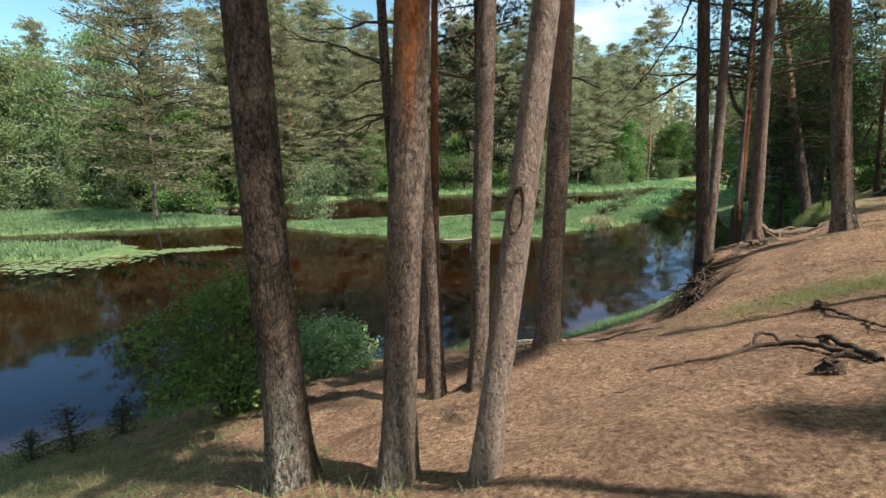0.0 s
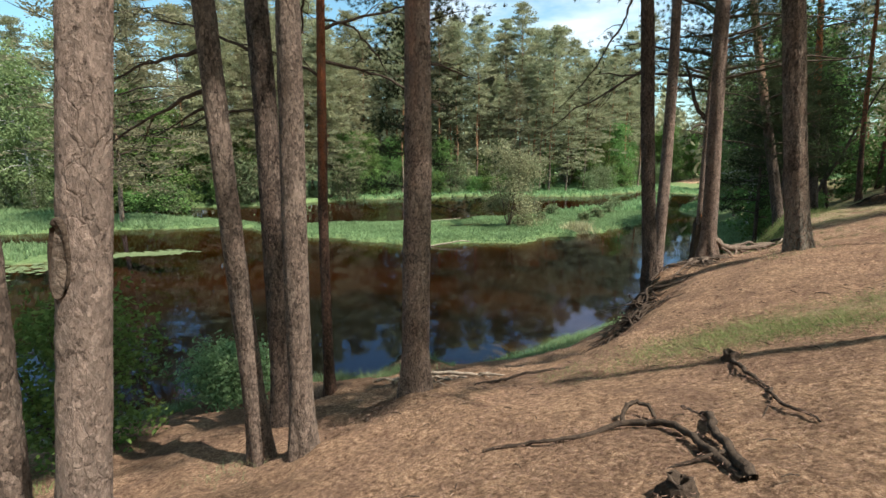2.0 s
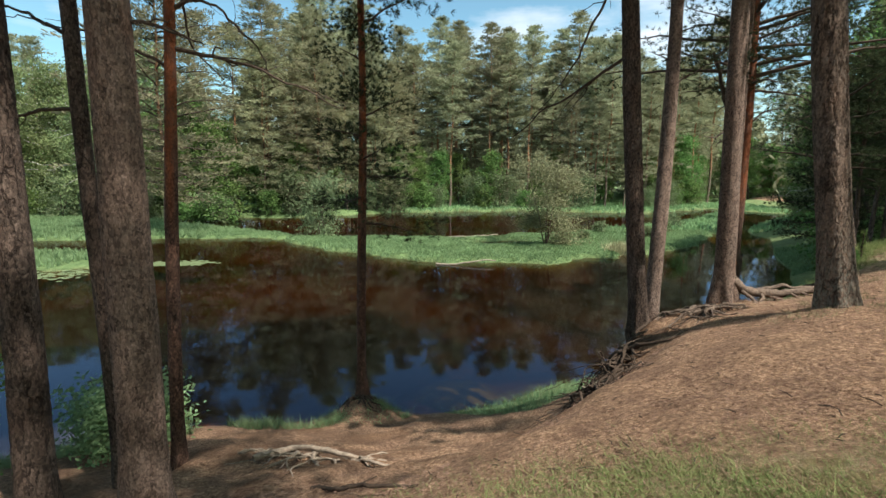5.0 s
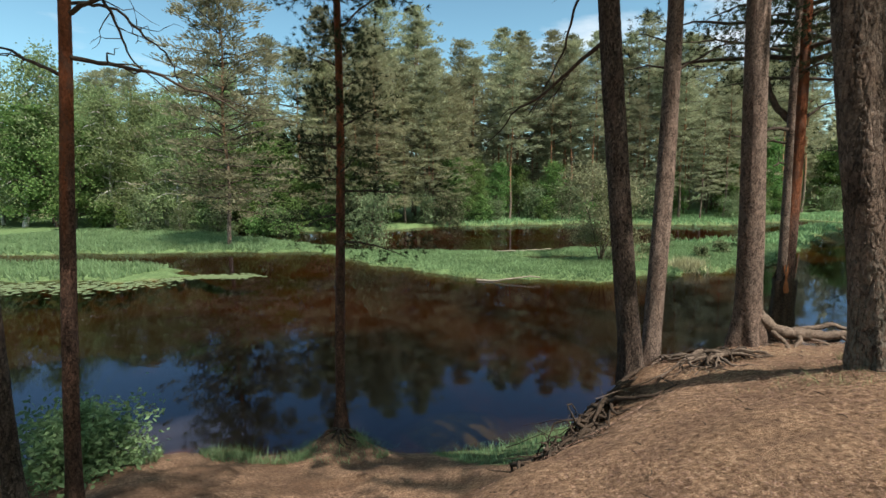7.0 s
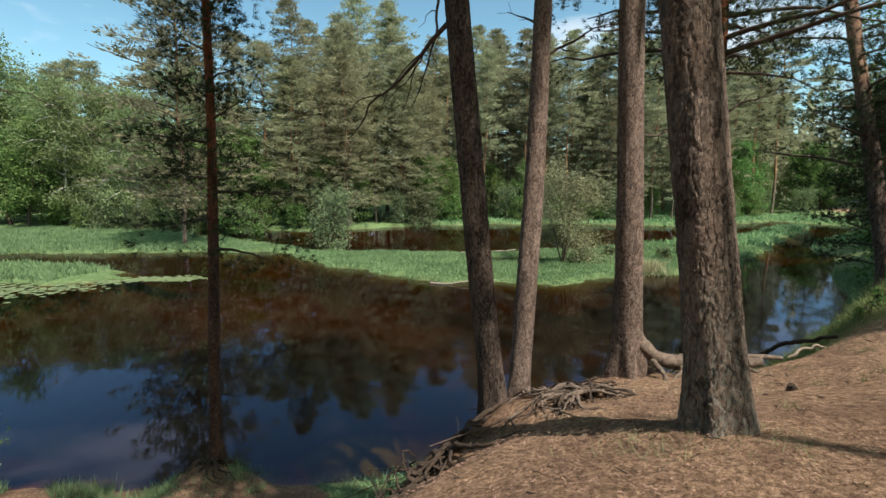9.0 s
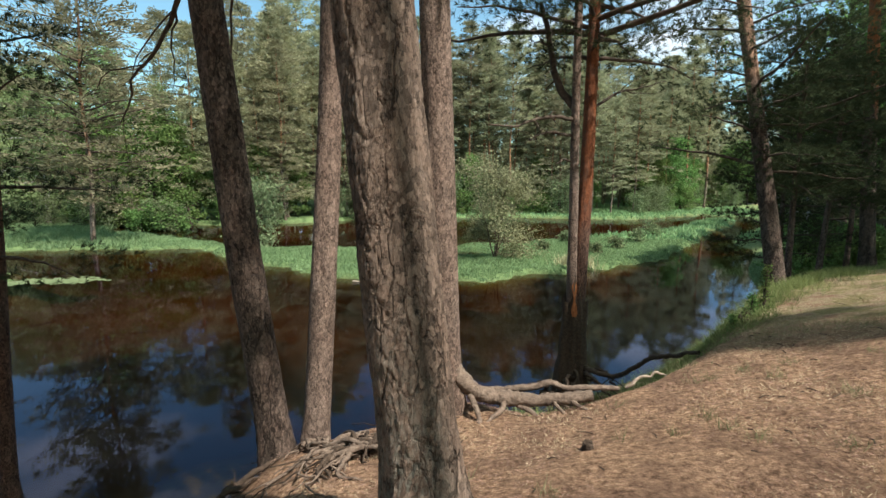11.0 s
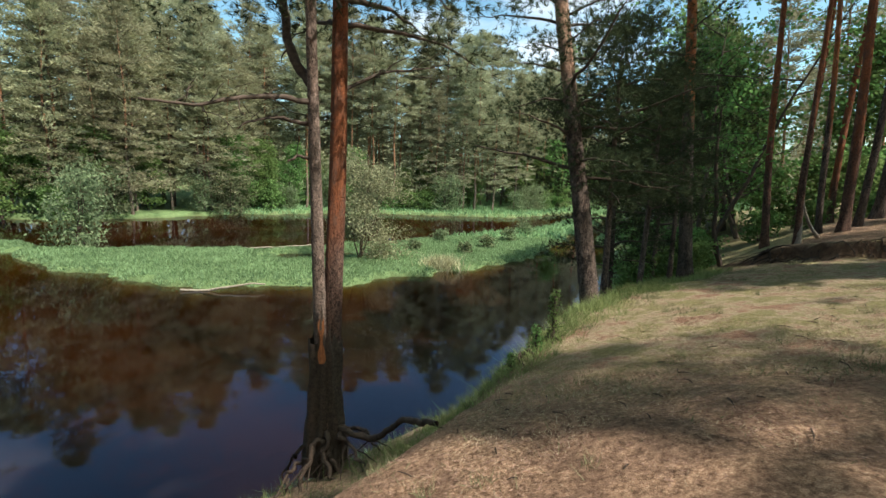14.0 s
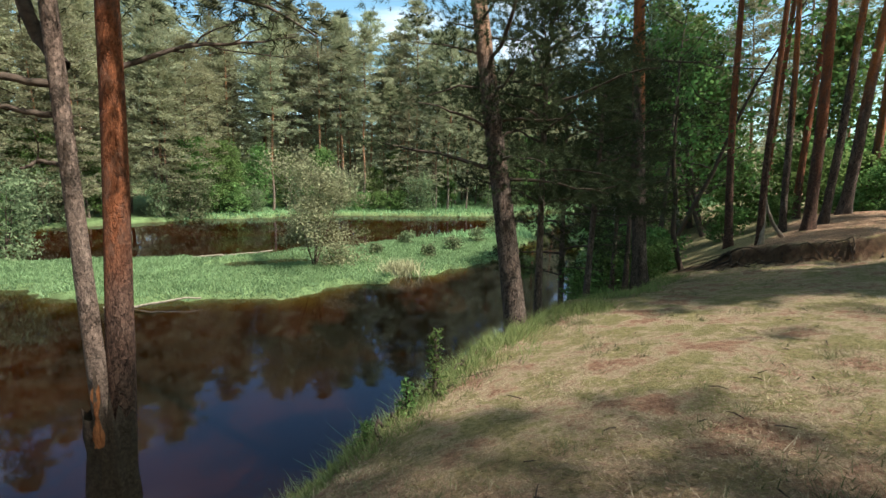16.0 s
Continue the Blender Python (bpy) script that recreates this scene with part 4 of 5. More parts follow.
def put(tree, x, y, size=1.0, turn=0.0, dz=0.0, tall=1.0, lean=(0.0, 0.0)):
    return copy_thing(tree, pose(x, y, ground_at(x, y) - 0.05 + dz, -57 * lean[1], 57 * lean[0], 0) @ pose(0, 0, 0, 0, 0, turn) @ Matrix.Diagonal((size, size, size * tall, 1)))


def place(tree, x, y, size=1.0, turn=0.0):
    tree.matrix_basis = pose(x, y, ground_at(x, y) - 0.05, 0, 0, turn) @ Matrix.Diagonal((size, size, size, 1))


def wood():
    rng = np.random.default_rng(77)
    pines = [forest_pine(101, 20, 0.40, 3.2, NEEDLES, 50, 0.26), forest_pine(102, 22, 0.50, 2.9, NEEDLES, 44, 0.26), forest_pine(103, 19, 0.20, 3.5, NEEDLES, 56), forest_pine(104, 19, 0.12, 4.1, NEEDLES_WARM, 74)]
    broad = [broadleaf("broadleaf_tree", "fresh green broadleaved tree among pines", 111, 10, 2.8, LEAVES, TWIG, 9000, (0.24, 0.17)),
             broadleaf("birch_tree", "pale-stemmed birch with light drooping leaves", 112, 14, 2.9, BIRCHLEAF, BIRCHBARK, 9500, (0.22, 0.13), 0.2, 0.5)]
    low = [broadleaf("green_bush", "low leafy green bush at the wood's edge", 113, 3.6, 1.7, LEAVES, TWIG, 2400, (0.26, 0.18), 0.05, 0, 3, "bushes at the water"),
           broadleaf("willow_bush", "grey-green willow bush at the water", 114, 4.0, 2.0, LEAVES_GREY, TWIG, 2800, (0.26, 0.10), 0.05, 0.2, 3, "bushes at the water")]
    isle_pine = forest_pine(105, 20, 0.13, 4.3, NEEDLES_WARM, 120)
    tagged(isle_pine, "broad dense pine standing alone on the green islet")
    place(isle_pine, -21.8, 35.6, 1.1, 30)
    place(pines[3], -17.5, 55.5, 1.0, 130)
    place(pines[2], -13.5, 61, 1.0, 200)
    place(pines[0], -4.0, 70, 1.1, 10)
    place(pines[1], 1.5, 73, 1.15, 80)
    place(broad[0], -30.5, 47.5, 1.1)
    place(broad[1], -37.0, 46.0, 1.15)
    place(low[0], -24.5, 46.5, 1.0)
    place(low[1], -10.5, 61.5, 1.15)
    # the wood behind the left meadow: birches and broadleaved trees before pines
    for k in range(15):
        x, y = -62 + 2.6 * k + rng.uniform(-1, 1), 49 + rng.uniform(-2, 3) + max(0, (-40 - (-62 + 2.6 * k)) * 0.12)
        put(broad[1] if rng.random() < 0.6 else broad[0], x, y, rng.uniform(0.85, 1.2), rng.uniform(0, 360))
    for k in range(15):
        x, y = -70 + 3.6 * k + rng.uniform(-1, 1), 57 + rng.uniform(0, 7)
        put(pines[rng.integers(0, 3)] if rng.random() < 0.7 else broad[1], x, y, rng.uniform(0.9, 1.15), rng.uniform(0, 360))
    for k in range(24):
        x = -100 + 2.4 * k + rng.uniform(-1, 1)
        put(broad[1] if k % 3 else broad[0], x, 44 + rng.uniform(0, 9) + max(0, (-60 - x) * 0.1), rng.uniform(1.0, 1.45), rng.uniform(0, 360))
    # the pines of the far shore
    shore = [(-26, 50), (-20, 53), (-14.5, 58), (-9, 64), (-2, 69), (6, 72), (14, 72), (24, 74), (33, 84), (41, 100), (50, 118)]
    sx, sy = [a for a, _ in shore], [b for _, b in shore]
    for row, (n, back) in enumerate(((30, 2.0), (30, 7.5), (30, 14.0), (26, 22.0))):
        for k in range(n):
            u = (k + rng.random()) / n * (len(shore) - 1)
            x, y = np.interp(u, range(len(shore)), sx), np.interp(u, range(len(shore)), sy)
            kind = rng.integers(0, 4) if x < 0 else rng.integers(0, 3)
            if row == 0 and 3.0 < u < 4.6:
                continue
            put(pines[kind], x + rng.uniform(-1, 1) - back * 0.15, y + back + rng.uniform(-1.5, 1.5), rng.uniform(0.8, 1.12) * (1.0 + 0.06 * row), rng.uniform(0, 360))
    for k in range(26):
        u = rng.random() * (len(shore) - 1)
        x, y = np.interp(u, range(len(shore)), sx), np.interp(u, range(len(shore)), sy)
        put(broad[0], x, y + 2.5 + rng.uniform(-1, 2), rng.uniform(0.45, 0.8), rng.uniform(0, 360))
    for k in range(26):
        u = rng.random() * (len(shore) - 1)
        x, y = np.interp(u, range(len(shore)), sx), np.interp(u, range(len(shore)), sy)
        put(low[k % 2], x, y + rng.uniform(-0.5, 1.0), rng.uniform(0.6, 1.1), rng.uniform(0, 360))
    # the wood that closes the river's bend
    for k in range(46):
        x, y = rng.uniform(24, 100), rng.uniform(92, 150)
        if x < 70 - (y - 92) * 0.2 or rng.random() < 0.5:
            put(pines[rng.integers(0, 3)], x, y, rng.uniform(0.95, 1.3), rng.uniform(0, 360), 0.0)
    for k in range(22):
        x = rng.uniform(26, 75)
        put((low[k % 2], broad[0])[k % 3 == 0], x, 78 + (x - 26) * 0.9 + rng.uniform(0, 6), rng.uniform(0.7, 1.1), rng.uniform(0, 360))
    put(low[1], -10.4, 36.9, 0.8, 40, 0, 1.35)
    # undergrowth beyond the turf edge
    for x, y, h in ((23.6, 24.2, 0.3), (25.6, 23.6, 0.25), (27.4, 23.2, 0.3), (22.4, 25.0, 0.35), (28.6, 25.2, 0.5), (31.0, 26.0, 0.7), (27.5, 27.5, 0.8), (30.0, 29.0, 0.9), (32.5, 27.5, 0.9), (34.0, 30.5, 1.0), (25.8, 28.6, 0.7), (33.0, 24.4, 0.8), (36.0, 27.0, 1.0), (38.0, 31.5, 1.1)):
        put(low[0], x, y, h, x * 67)
    # bushes along the left meadow's back
    for k in range(12):
        put(low[k % 2], -52 + 2.4 * k + rng.uniform(-1, 1), 45.5 + rng.uniform(-1, 2) + max(0, (-44 + 52 - 2.4 * k) * 0.2), rng.uniform(0.5, 1.0), rng.uniform(0, 360))
    # the wood on the near side, beyond the clearing
    for x, y, h in ((30, 24, 1.1), (33, 27, 1.1),
                    (36, 31, 1.1), (34, 38, 1.1), (40, 40, 1.1), (42, 34, 1.1), (38, 46, 1.1), (46, 48, 1.1), (36, 55, 1.1), (48, 60, 1.1), (56, 52, 1.1), (60, 66, 1.1), (44, 70, 1.1), (31, 42, 1.0), (52, 78, 1.1), (38, 62, 1.1)):
        put(pines[int(x * 7) % 2], x, y, h * 0.64, x * 37, 0, 0.9 if y > 1.02 * x else 1.4, (rng.uniform(-0.07, -0.03), rng.uniform(0.03, 0.07)))
    for x, y, h in ((24.5, 30, 0.9), (26.5, 37, 0.9), (28.8, 22.2, 0.8), (31, 47, 0.9), (34, 33, 0.9), (36, 60, 1.0), (41, 52, 1.0)):
        put(broad[0], x, y, h, x * 53)
    for x, y, h in ((22.5, 32, 0.8), (17.5, 24.0, 0.55), (19.2, 26.5, 0.7), (30.5, 27.0, 0.7), (33, 24, 0.7), (28.5, 44, 0.9), (33, 52, 0.9), (14.9, 19.4, 0.3), (16.9, 20.9, 0.32), (17.6, 21.6, 0.36), (18.9, 23.4, 0.45)):
        put(low[0], x, y, h, x * 71)
    for x, y, h in ((24.5, 31.0, 0.75), (21.0, 30.5, 0.6)):
        put(broad[1], x, y, h, x * 31)
    # young dark pines before the bend
    for x, y, h in ((20.8, 28.5, 0.45), (23.5, 36.0, 0.5)):
        young = put(pines[2], x, y, h, x * 29, 0, 1.1)
        tagged(young, "young dark green pine at the water's bend")
    # unseen pines added at the path's other side to shade the clearing
    for x, y, h, tall in ((3.8, 0.0, 0.36, 2.1), (8.4, -1.9, 0.25, 1.75), (8.2, 1.6, 0.6, 1.35), (19.4, 6.2, 0.42, 1.8), (17.4, 6.2, 0.24, 2.4), (26.5, 9.0, 0.8, 1.0), (11.6, 5.1, 0.46, 1.95), (23.5, 13.2, 0.66, 1.25), (26.8, 14.5, 0.66, 1.3), (29.0, 17.0, 0.7, 1.2), (24.6, 10.2, 0.7, 1.25), (21.5, 11.6, 0.5, 1.6), (31.5, 19.5, 0.7, 1.25)):
        put(pines[1], x, y, h, x * 41, 0, tall)
    # unseen trees ringed behind the path, added to block low sky light
    for k in range(64):
        a, d = radians(-175 + 190 * (k + rng.random()) / 64), rng.uniform(21, 42)
        put(pines[rng.integers(0, 3)] if k % 4 else broad[0], 7 + d * math.cos(a), 3 + d * math.sin(a), rng.uniform(0.8, 1.05), rng.uniform(0, 360))


wood()


def far_woods():
    """The depth of the wood behind the trees that can be told apart: a broad belt of needle tufts."""
    rng = np.random.default_rng(8)
    n = 46000
    a = rng.uniform(radians(14), radians(178), n)
    d = rng.uniform(96, 150, n) + 25 * np.clip(np.cos(a), 0, 1)
    top = 15 + 5 * np.sin(a * 37) * np.sin(a * 91 + 1) + 3 * np.sin(a * 211)
    C = np.stack([4 + d * np.cos(a), 6 + d * np.sin(a), WATER + 0.5 + top * rng.random(n) ** 0.8], 1)
    V, F = diamonds(C, rng.standard_normal((n, 3)) + [0, 0, 0.4], 1.9, 0.9, rng)
    tagged(part("far_woods", mesh("far_woods", V, F, NEEDLES)), "dense pine wood far behind the river", "trees", kind="stuff")


far_woods()


# ---- bushes of the near bank and the island ----
place(broadleaf("green_bush", "fresh green leafy bush at the foot of the bank", 121, 2.1, 1.05, BUSHLEAF, TWIG, 9500, (0.075, 0.048), 0.03, 0, 5, "bushes on the bank"), -3.3, 6.6)
place(broadleaf("willow_bush", "grey-green willow bush at the water's edge", 122, 1.0, 0.95, WILLOWLEAF, TWIG, 8000, (0.10, 0.045), 0.05, 0.2, 4, "bushes on the bank"), -2.3, 8.9)
place(broadleaf("island_bush", "half-bare rounded bush on the grassy island", 123, 5.8, 2.2, TWIGLEAF, DEADWOOD, 15000, (0.16, 0.065), 0.04, 0.15, 6, "bushes on the island"), 6.4, 34.6)


place(broadleaf("broadleaf_tree", "airy fresh green tree with dark forking limbs", 131, 11, 3.0, BUSHLEAF, TWIG, 3600, (0.16, 0.12), 0.25, 0, 3), 20.2, 25.6)
place(broadleaf("broadleaf_tree", "airy fresh green tree with dark forking limbs", 132, 9, 2.6, LEAVES, TWIG, 3400, (0.16, 0.12), 0.2, 0, 2), 23.4, 27.4)


for bx, by, bs in ((12.8, 37.5, 0.8), (14.6, 40.0, 1.0), (9.5, 38.5, 0.7), (16.8, 44.0, 1.2), (11.5, 43.0, 1.0), (19.5, 49.0, 1.3)):
    place(broadleaf("low_shrub", "low green shrub in the island's grass", int(by * 10), 0.8 * bs, 0.6 * bs, LEAVES_GREY, TWIG, 420, (0.2, 0.1), 0.0, 0, 4, "shrubs on the island"), bx, by)


# ---- grass ----
def blades(name, label, pts, h, w, mat, rng, lean=0.35):
    """Upright narrow blades, uncountable."""
    n = len(pts)
    a = rng.uniform(0, 2 * np.pi, n)
    S = np.stack([np.cos(a), np.sin(a), np.zeros(n)], 1) * (w * rng.uniform(0.6, 1.4, n))[:, None] / 2
    top = pts + np.stack([rng.normal(0, lean, n), rng.normal(0, lean, n), np.ones(n)], 1) * (h * rng.uniform(0.5, 1.3, n))[:, None]
    V = np.stack([pts - S, pts + S, top], 1).reshape(-1, 3)
    ob = part(name, mesh(name, V, np.arange(3 * n).reshape(-1, 3), mat))
    return tagged(ob, label, "grass", kind="stuff")


def scatter(n, x0, x1, y0, y1, keep, rng):
    x, y = rng.uniform(x0, x1, n), rng.uniform(y0, y1, n)
    z = ground_height(x, y)
    ok = keep(x, y, z)
    return np.stack([x, y, z - 0.01], 1)[ok]


def grasses():
    rng = np.random.default_rng(5)
    land = lambda x, y, z: z > WATER + 0.03
    blades("meadow_grass", "lush green grass of the river island", scatter(190000, -24, 22, 27, 46, land, rng), 0.13, 0.06, BLADE, rng)
    blades("meadow_grass", "green grass of the left meadow and islet", scatter(90000, -50, -18, 18, 50, land, rng), 0.28, 0.09, BLADE, rng)
    blades("meadow_grass", "far green grass of the river bend", scatter(50000, -12, 45, 46, 95, land, rng), 0.35, 0.16, BLADE, rng)
    reed = np.stack([rng.normal(10.9, 0.5, 700), rng.normal(32.9, 0.4, 700)], 1)
    blades("reed_clump", "straw-coloured clump of dry reed on the island", np.c_[reed, ground_height(reed[:, 0], reed[:, 1])], 0.55, 0.05, REED, rng, 0.4)
    sq = lambda x, y: (0.75 * x + 0.66 * y, -0.66 * x + 0.75 * y)
    wet = lambda x, y, z: (z > WATER - 0.05) & (z < WATER + 1.05) & (sq(x, y)[0] > 9.4) & (rng.random(len(x)) < 0.7)
    blades("bank_grass", "bright green grass along the waterline", scatter(70000, 2, 16, 9, 24, wet, rng), 0.13, 0.012, BLADE, rng, 0.5)
    crest = lambda x, y, z: (sq(x, y)[0] > 13.2) & (abs(sq(x, y)[1] - 3.2) < 0.5 + 0.4 * wob(x, y, 2.2)) & (z > -0.9)
    blades("bank_grass", "mixed grass on the broken bank's edge", scatter(80000, 6, 17, 9, 20, crest, rng), 0.13, 0.009, SHADEGRASS, rng, 0.5)
    thin = lambda x, y, z: (sq(x, y)[0] > 14.2 - 0.4 * sq(x, y)[1] + 0.5 * wob(x, y, 2.0)) & (sq(x, y)[1] < 3.2) & (rng.random(len(x)) < 0.06 + 0.94 * np.clip(3 * (wob(x, y, 1.6, 2.0) * 0.6 + wob(x, y, 4.1, 1.0) * 0.5 - 0.12), 0, 1))
    blades("dry_grass", "short dry grass over needle litter", scatter(45000, 6, 19, 8, 18, thin, rng), 0.045, 0.006, DRYBLADE, rng, 1.0)
    blades("dry_grass", "thin olive grass among needle litter", scatter(120000, 6, 22, 8, 20, thin, rng), 0.055, 0.006, OLIVEBLADE, rng, 0.9)
    straw = lambda x, y, z: (sq(x, y)[0] > 10.2 + 0.6 * wob(x, y, 1.4)) & (sq(x, y)[0] < 17.5) & (sq(x, y)[1] < 2.9) & (rng.random(len(x)) < 0.25 + 0.75 * np.clip(0.4 + wob(x, y, 2.3, 3.0), 0, 1))
    blades("dry_grass", "flattened straw-coloured grass on the clearing", scatter(150000, 6, 14, 6, 14, straw, rng), 0.014, 0.003, STRAWBLADE, rng, 1.5)
    patch = lambda x, y, z: rng.random(len(x)) < np.exp(-((x - 4.7) ** 2 / 1.4 + (y - 5.0 + 0.25 * (x - 4.7)) ** 2 / 0.16))
    blades("dry_grass", "patch of thin grass in the clearing", scatter(70000, 2.5, 7, 4, 6.2, patch, rng), 0.05, 0.004, SHADEGRASS, rng, 1.2)
    left = lambda x, y, z: (sq(x, y)[0] < 1.6 + 0.5 * wob(x, y, 2.0)) & (sq(x, y)[1] > 1.5) & (z > WATER) & (z < -0.25)
    blades("bank_grass", "rank grass on the shaded slope", scatter(26000, -9, 1, 1.5, 10, left, rng), 0.11, 0.008, SHADEGRASS, rng, 0.6)
    fringe = lambda x, y, z: (z > WATER - 0.03) & (z < WATER + 0.28) & (sq(x, y)[0] > 1) & (sq(x, y)[0] < 8.4) & (wob(x, y, 1.7, 1.0) > -0.25)
    blades("bank_grass", "green fringe of grass along the beach", scatter(60000, -7, 3, 6.5, 12, fringe, rng), 0.17, 0.012, BLADE, rng, 0.5)
    spill = lambda x, y, z: (sq(x, y)[0] > 12.6) & (sq(x, y)[0] < 20.5) & (sq(x, y)[1] > 2.75 + 0.3 * wob(x, y, 2.4)) & (sq(x, y)[1] < 4.6) & (z > -2.2) & (rng.random(len(x)) < 0.06 + 0.8 * np.clip(0.1 + 1.2 * wob(x, y, 2.6, 2.0), 0, 1))
    blades("bank_grass", "rank green grass spilling over the bank's edge", scatter(90000, 6, 13.5, 10, 16.5, spill, rng), 0.15, 0.007, SHADEGRASS, rng, 0.6)
    mound = lambda x, y, z: (np.hypot(x - 0.9, y - 11.1) < 0.95) & (rng.random(len(x)) < 0.05 + 0.6 * np.clip(wob(x, y, 3.3, 1.0), 0, 1))
    blades("bank_grass", "tufts of grass round the water pine's foot", scatter(16000, 0, 2, 10, 12, mound, rng), 0.12, 0.009, BLADE, rng, 0.6)
    tx, ty = rng.uniform(6.5, 19, 260), rng.uniform(7, 18, 260)
    ts, tq = sq(tx, ty)
    ok = (ts > 11.0) & (ts < 26) & (tq < 2.9) & (tq > -4.5)
    tx, ty = np.repeat(tx[ok], 34) + rng.normal(0, 0.035, 34 * ok.sum()), np.repeat(ty[ok], 34) + rng.normal(0, 0.035, 34 * ok.sum())
    blades("grass_tufts", "small green and straw tufts among the needles", np.c_[tx, ty, ground_height(tx, ty) - 0.005], 0.075, 0.005, OLIVEBLADE, rng, 0.7)
    foot = lambda x, y, z: (rng.random(len(x)) < sum(np.exp(-((x - a) ** 2 + (y - b) ** 2) / 0.06) for a, b in ((-1.0, 2.95), (0.35, 2.25), (-0.2, 2.5), (-0.3, 4.6), (7.2, 7.8), (6.6, 7.9))))
    blades("dry_grass", "tufts of grass round the pines' feet", scatter(60000, -2, 8, 1.5, 9, foot, rng), 0.055, 0.005, OLIVEBLADE, rng, 0.8)


grasses()
for sx, sy, sh in ((-5.4, 6.2, 0.75), (-5.0, 6.6, 0.6), (-5.9, 6.0, 0.5)):
    place(broadleaf("sapling", "thin dark sapling on the grassy slope", int(-sx * 10), sh, 0.24, NEEDLES_SHADED, TWIG, 700, (0.07, 0.012), 0.2, 0, 1, "saplings on the slope"), sx, sy)


for sx, sy, sh in ((10.5, 13.05, 0.45), (10.75, 13.3, 0.9), (10.15, 12.85, 0.3)):
    place(broadleaf("sapling", "slim green sapling on the bank's broken edge", int(sx * 10), sh * 0.8, 0.08, LEAVES, TWIG, 170, (0.035, 0.02), 0.3, 0, 1, "saplings on the slope"), sx, sy)


# ---- roots, wood and litter on the bank ----
def over(points, lift=0.0):
    return [(x, y, ground_at(x, y) + lift + dz) for x, y, dz in points]


BLEACHED = plain("bleached_root", (0.16, 0.125, 0.095), (0.38, 0.31, 0.245), 22, 0.9, 0.7)


def root(name, label, points, r0, r1, mat, seed, parent=None, side=0, n=40, wobble=0.006, category="root"):
    """A knotty tapering root along points, with thin side roots."""
    rng = np.random.default_rng(seed)
    P = curve_points(points, n, wobble, rng)
    R = np.linspace(r0, r1, n) * (1 + 0.07 * np.sin(np.linspace(0, 13, n) + seed) + 0.03 * rng.standard_normal(n))
    ob = part(name, mesh(name, *tube(P, R, 14, rng, 0.07), mat, True), parent)
    for k in range(side):
        i = rng.integers(n // 5, n - 4)
        d = unit(P[i + 3] - P[i]) * 0.05 + np.array([*rng.normal(0, 0.035, 2), -0.022])
        Q = P[i] + np.cumsum(np.vstack([np.zeros(3), np.tile(d, (7, 1)) + rng.standard_normal((7, 3)) * 0.012]), 0)
        part("rootlet", mesh("rootlet", *tube(Q, np.linspace(R[i] * 0.45, 0.004, 8), 6, rng, 0.08), mat, True), ob)
    return ob if parent is not None else tagged(ob, label, category, "exposed roots")


root("surface_root", "long dark crooked root lying on the sand", over(((1.75, 3.8, -0.02), (2.28, 3.63, 0.0), (2.64, 3.7, 0.01), (2.83, 3.5, 0.02), (2.80, 3.1, 0.02), (2.78, 2.84, -0.02)), -0.012), 0.010, 0.024, DARKROOT, 1, side=3)
root("surface_root", "small looped dark root standing off the sand", over(((2.62, 3.72, 0.0), (2.66, 3.80, 0.08), (2.74, 3.86, 0.10), (2.80, 3.80, 0.06), (2.80, 3.70, 0.0))), 0.014, 0.012, DARKROOT, 2, n=24)
root("surface_root", "thick dark curved root lying on the sand", over(((3.03, 3.86, 0.0), (3.02, 3.55, 0.02), (2.93, 3.29, 0.02), (2.80, 2.83, 0.0)), -0.014), 0.014, 0.027, DARKROOT, 3, side=2)
root("surface_root", "dark root running out of a knotty hole", over(((3.74, 4.47, 0.0), (3.62, 4.2, 0.03), (3.58, 4.02, 0.015), (3.39, 3.55, 0.012), (3.36, 3.18, -0.02)), 0.01), 0.016, 0.007, DARKROOT, 4, side=1)
root("surface_root", "thin dark root across the path's edge", over(((1.9, 6.35, 0.0), (2.1, 6.2, 0.03), (2.5, 6.0, 0.03), (2.9, 5.9, -0.01))), 0.018, 0.012, DARKROOT, 5, side=2)
root("surface_root", "grey root at the beach's edge", over(((0.8, 7.3, 0.0), (1.1, 7.6, 0.06), (1.45, 7.5, 0.07), (1.9, 7.3, 0.05), (2.3, 7.35, 0.0)), 0.02), 0.036, 0.02, BLEACHED, 6, side=5)
root("surface_root", "grey root at the beach's edge", over(((1.2, 8.0, 0.0), (1.4, 7.7, 0.08), (1.5, 7.3, 0.05), (1.75, 6.9, 0.0)), 0.02), 0.03, 0.016, BLEACHED, 7, side=4)
# the strong roots of the pale pine at the bank's edge
root("surface_root", "thick grey root running out of the pale pine's foot", ((6.78, 10.15, 0.34), (6.90, 10.12, 0.16), (7.04, 10.12, 0.05), (7.22, 10.12, 0.01), (7.52, 10.12, 0.02), (7.75, 10.12, 0.06), (7.96, 10.12, 0.09)), 0.075, 0.042, ROOTWOOD, 8, side=4, n=60, wobble=0.002)
root("surface_root", "pale forked root bridging the broken bank", ((7.08, 10.16, 0.05), (7.23, 10.25, 0.02), (7.49, 10.25, 0.07), (7.64, 10.25, 0.13), (7.76, 10.25, 0.08), (8.0, 10.27, 0.09), (8.2, 10.3, 0.08)), 0.032, 0.02, ROOTWOOD, 9, side=3, n=60, wobble=0.002)
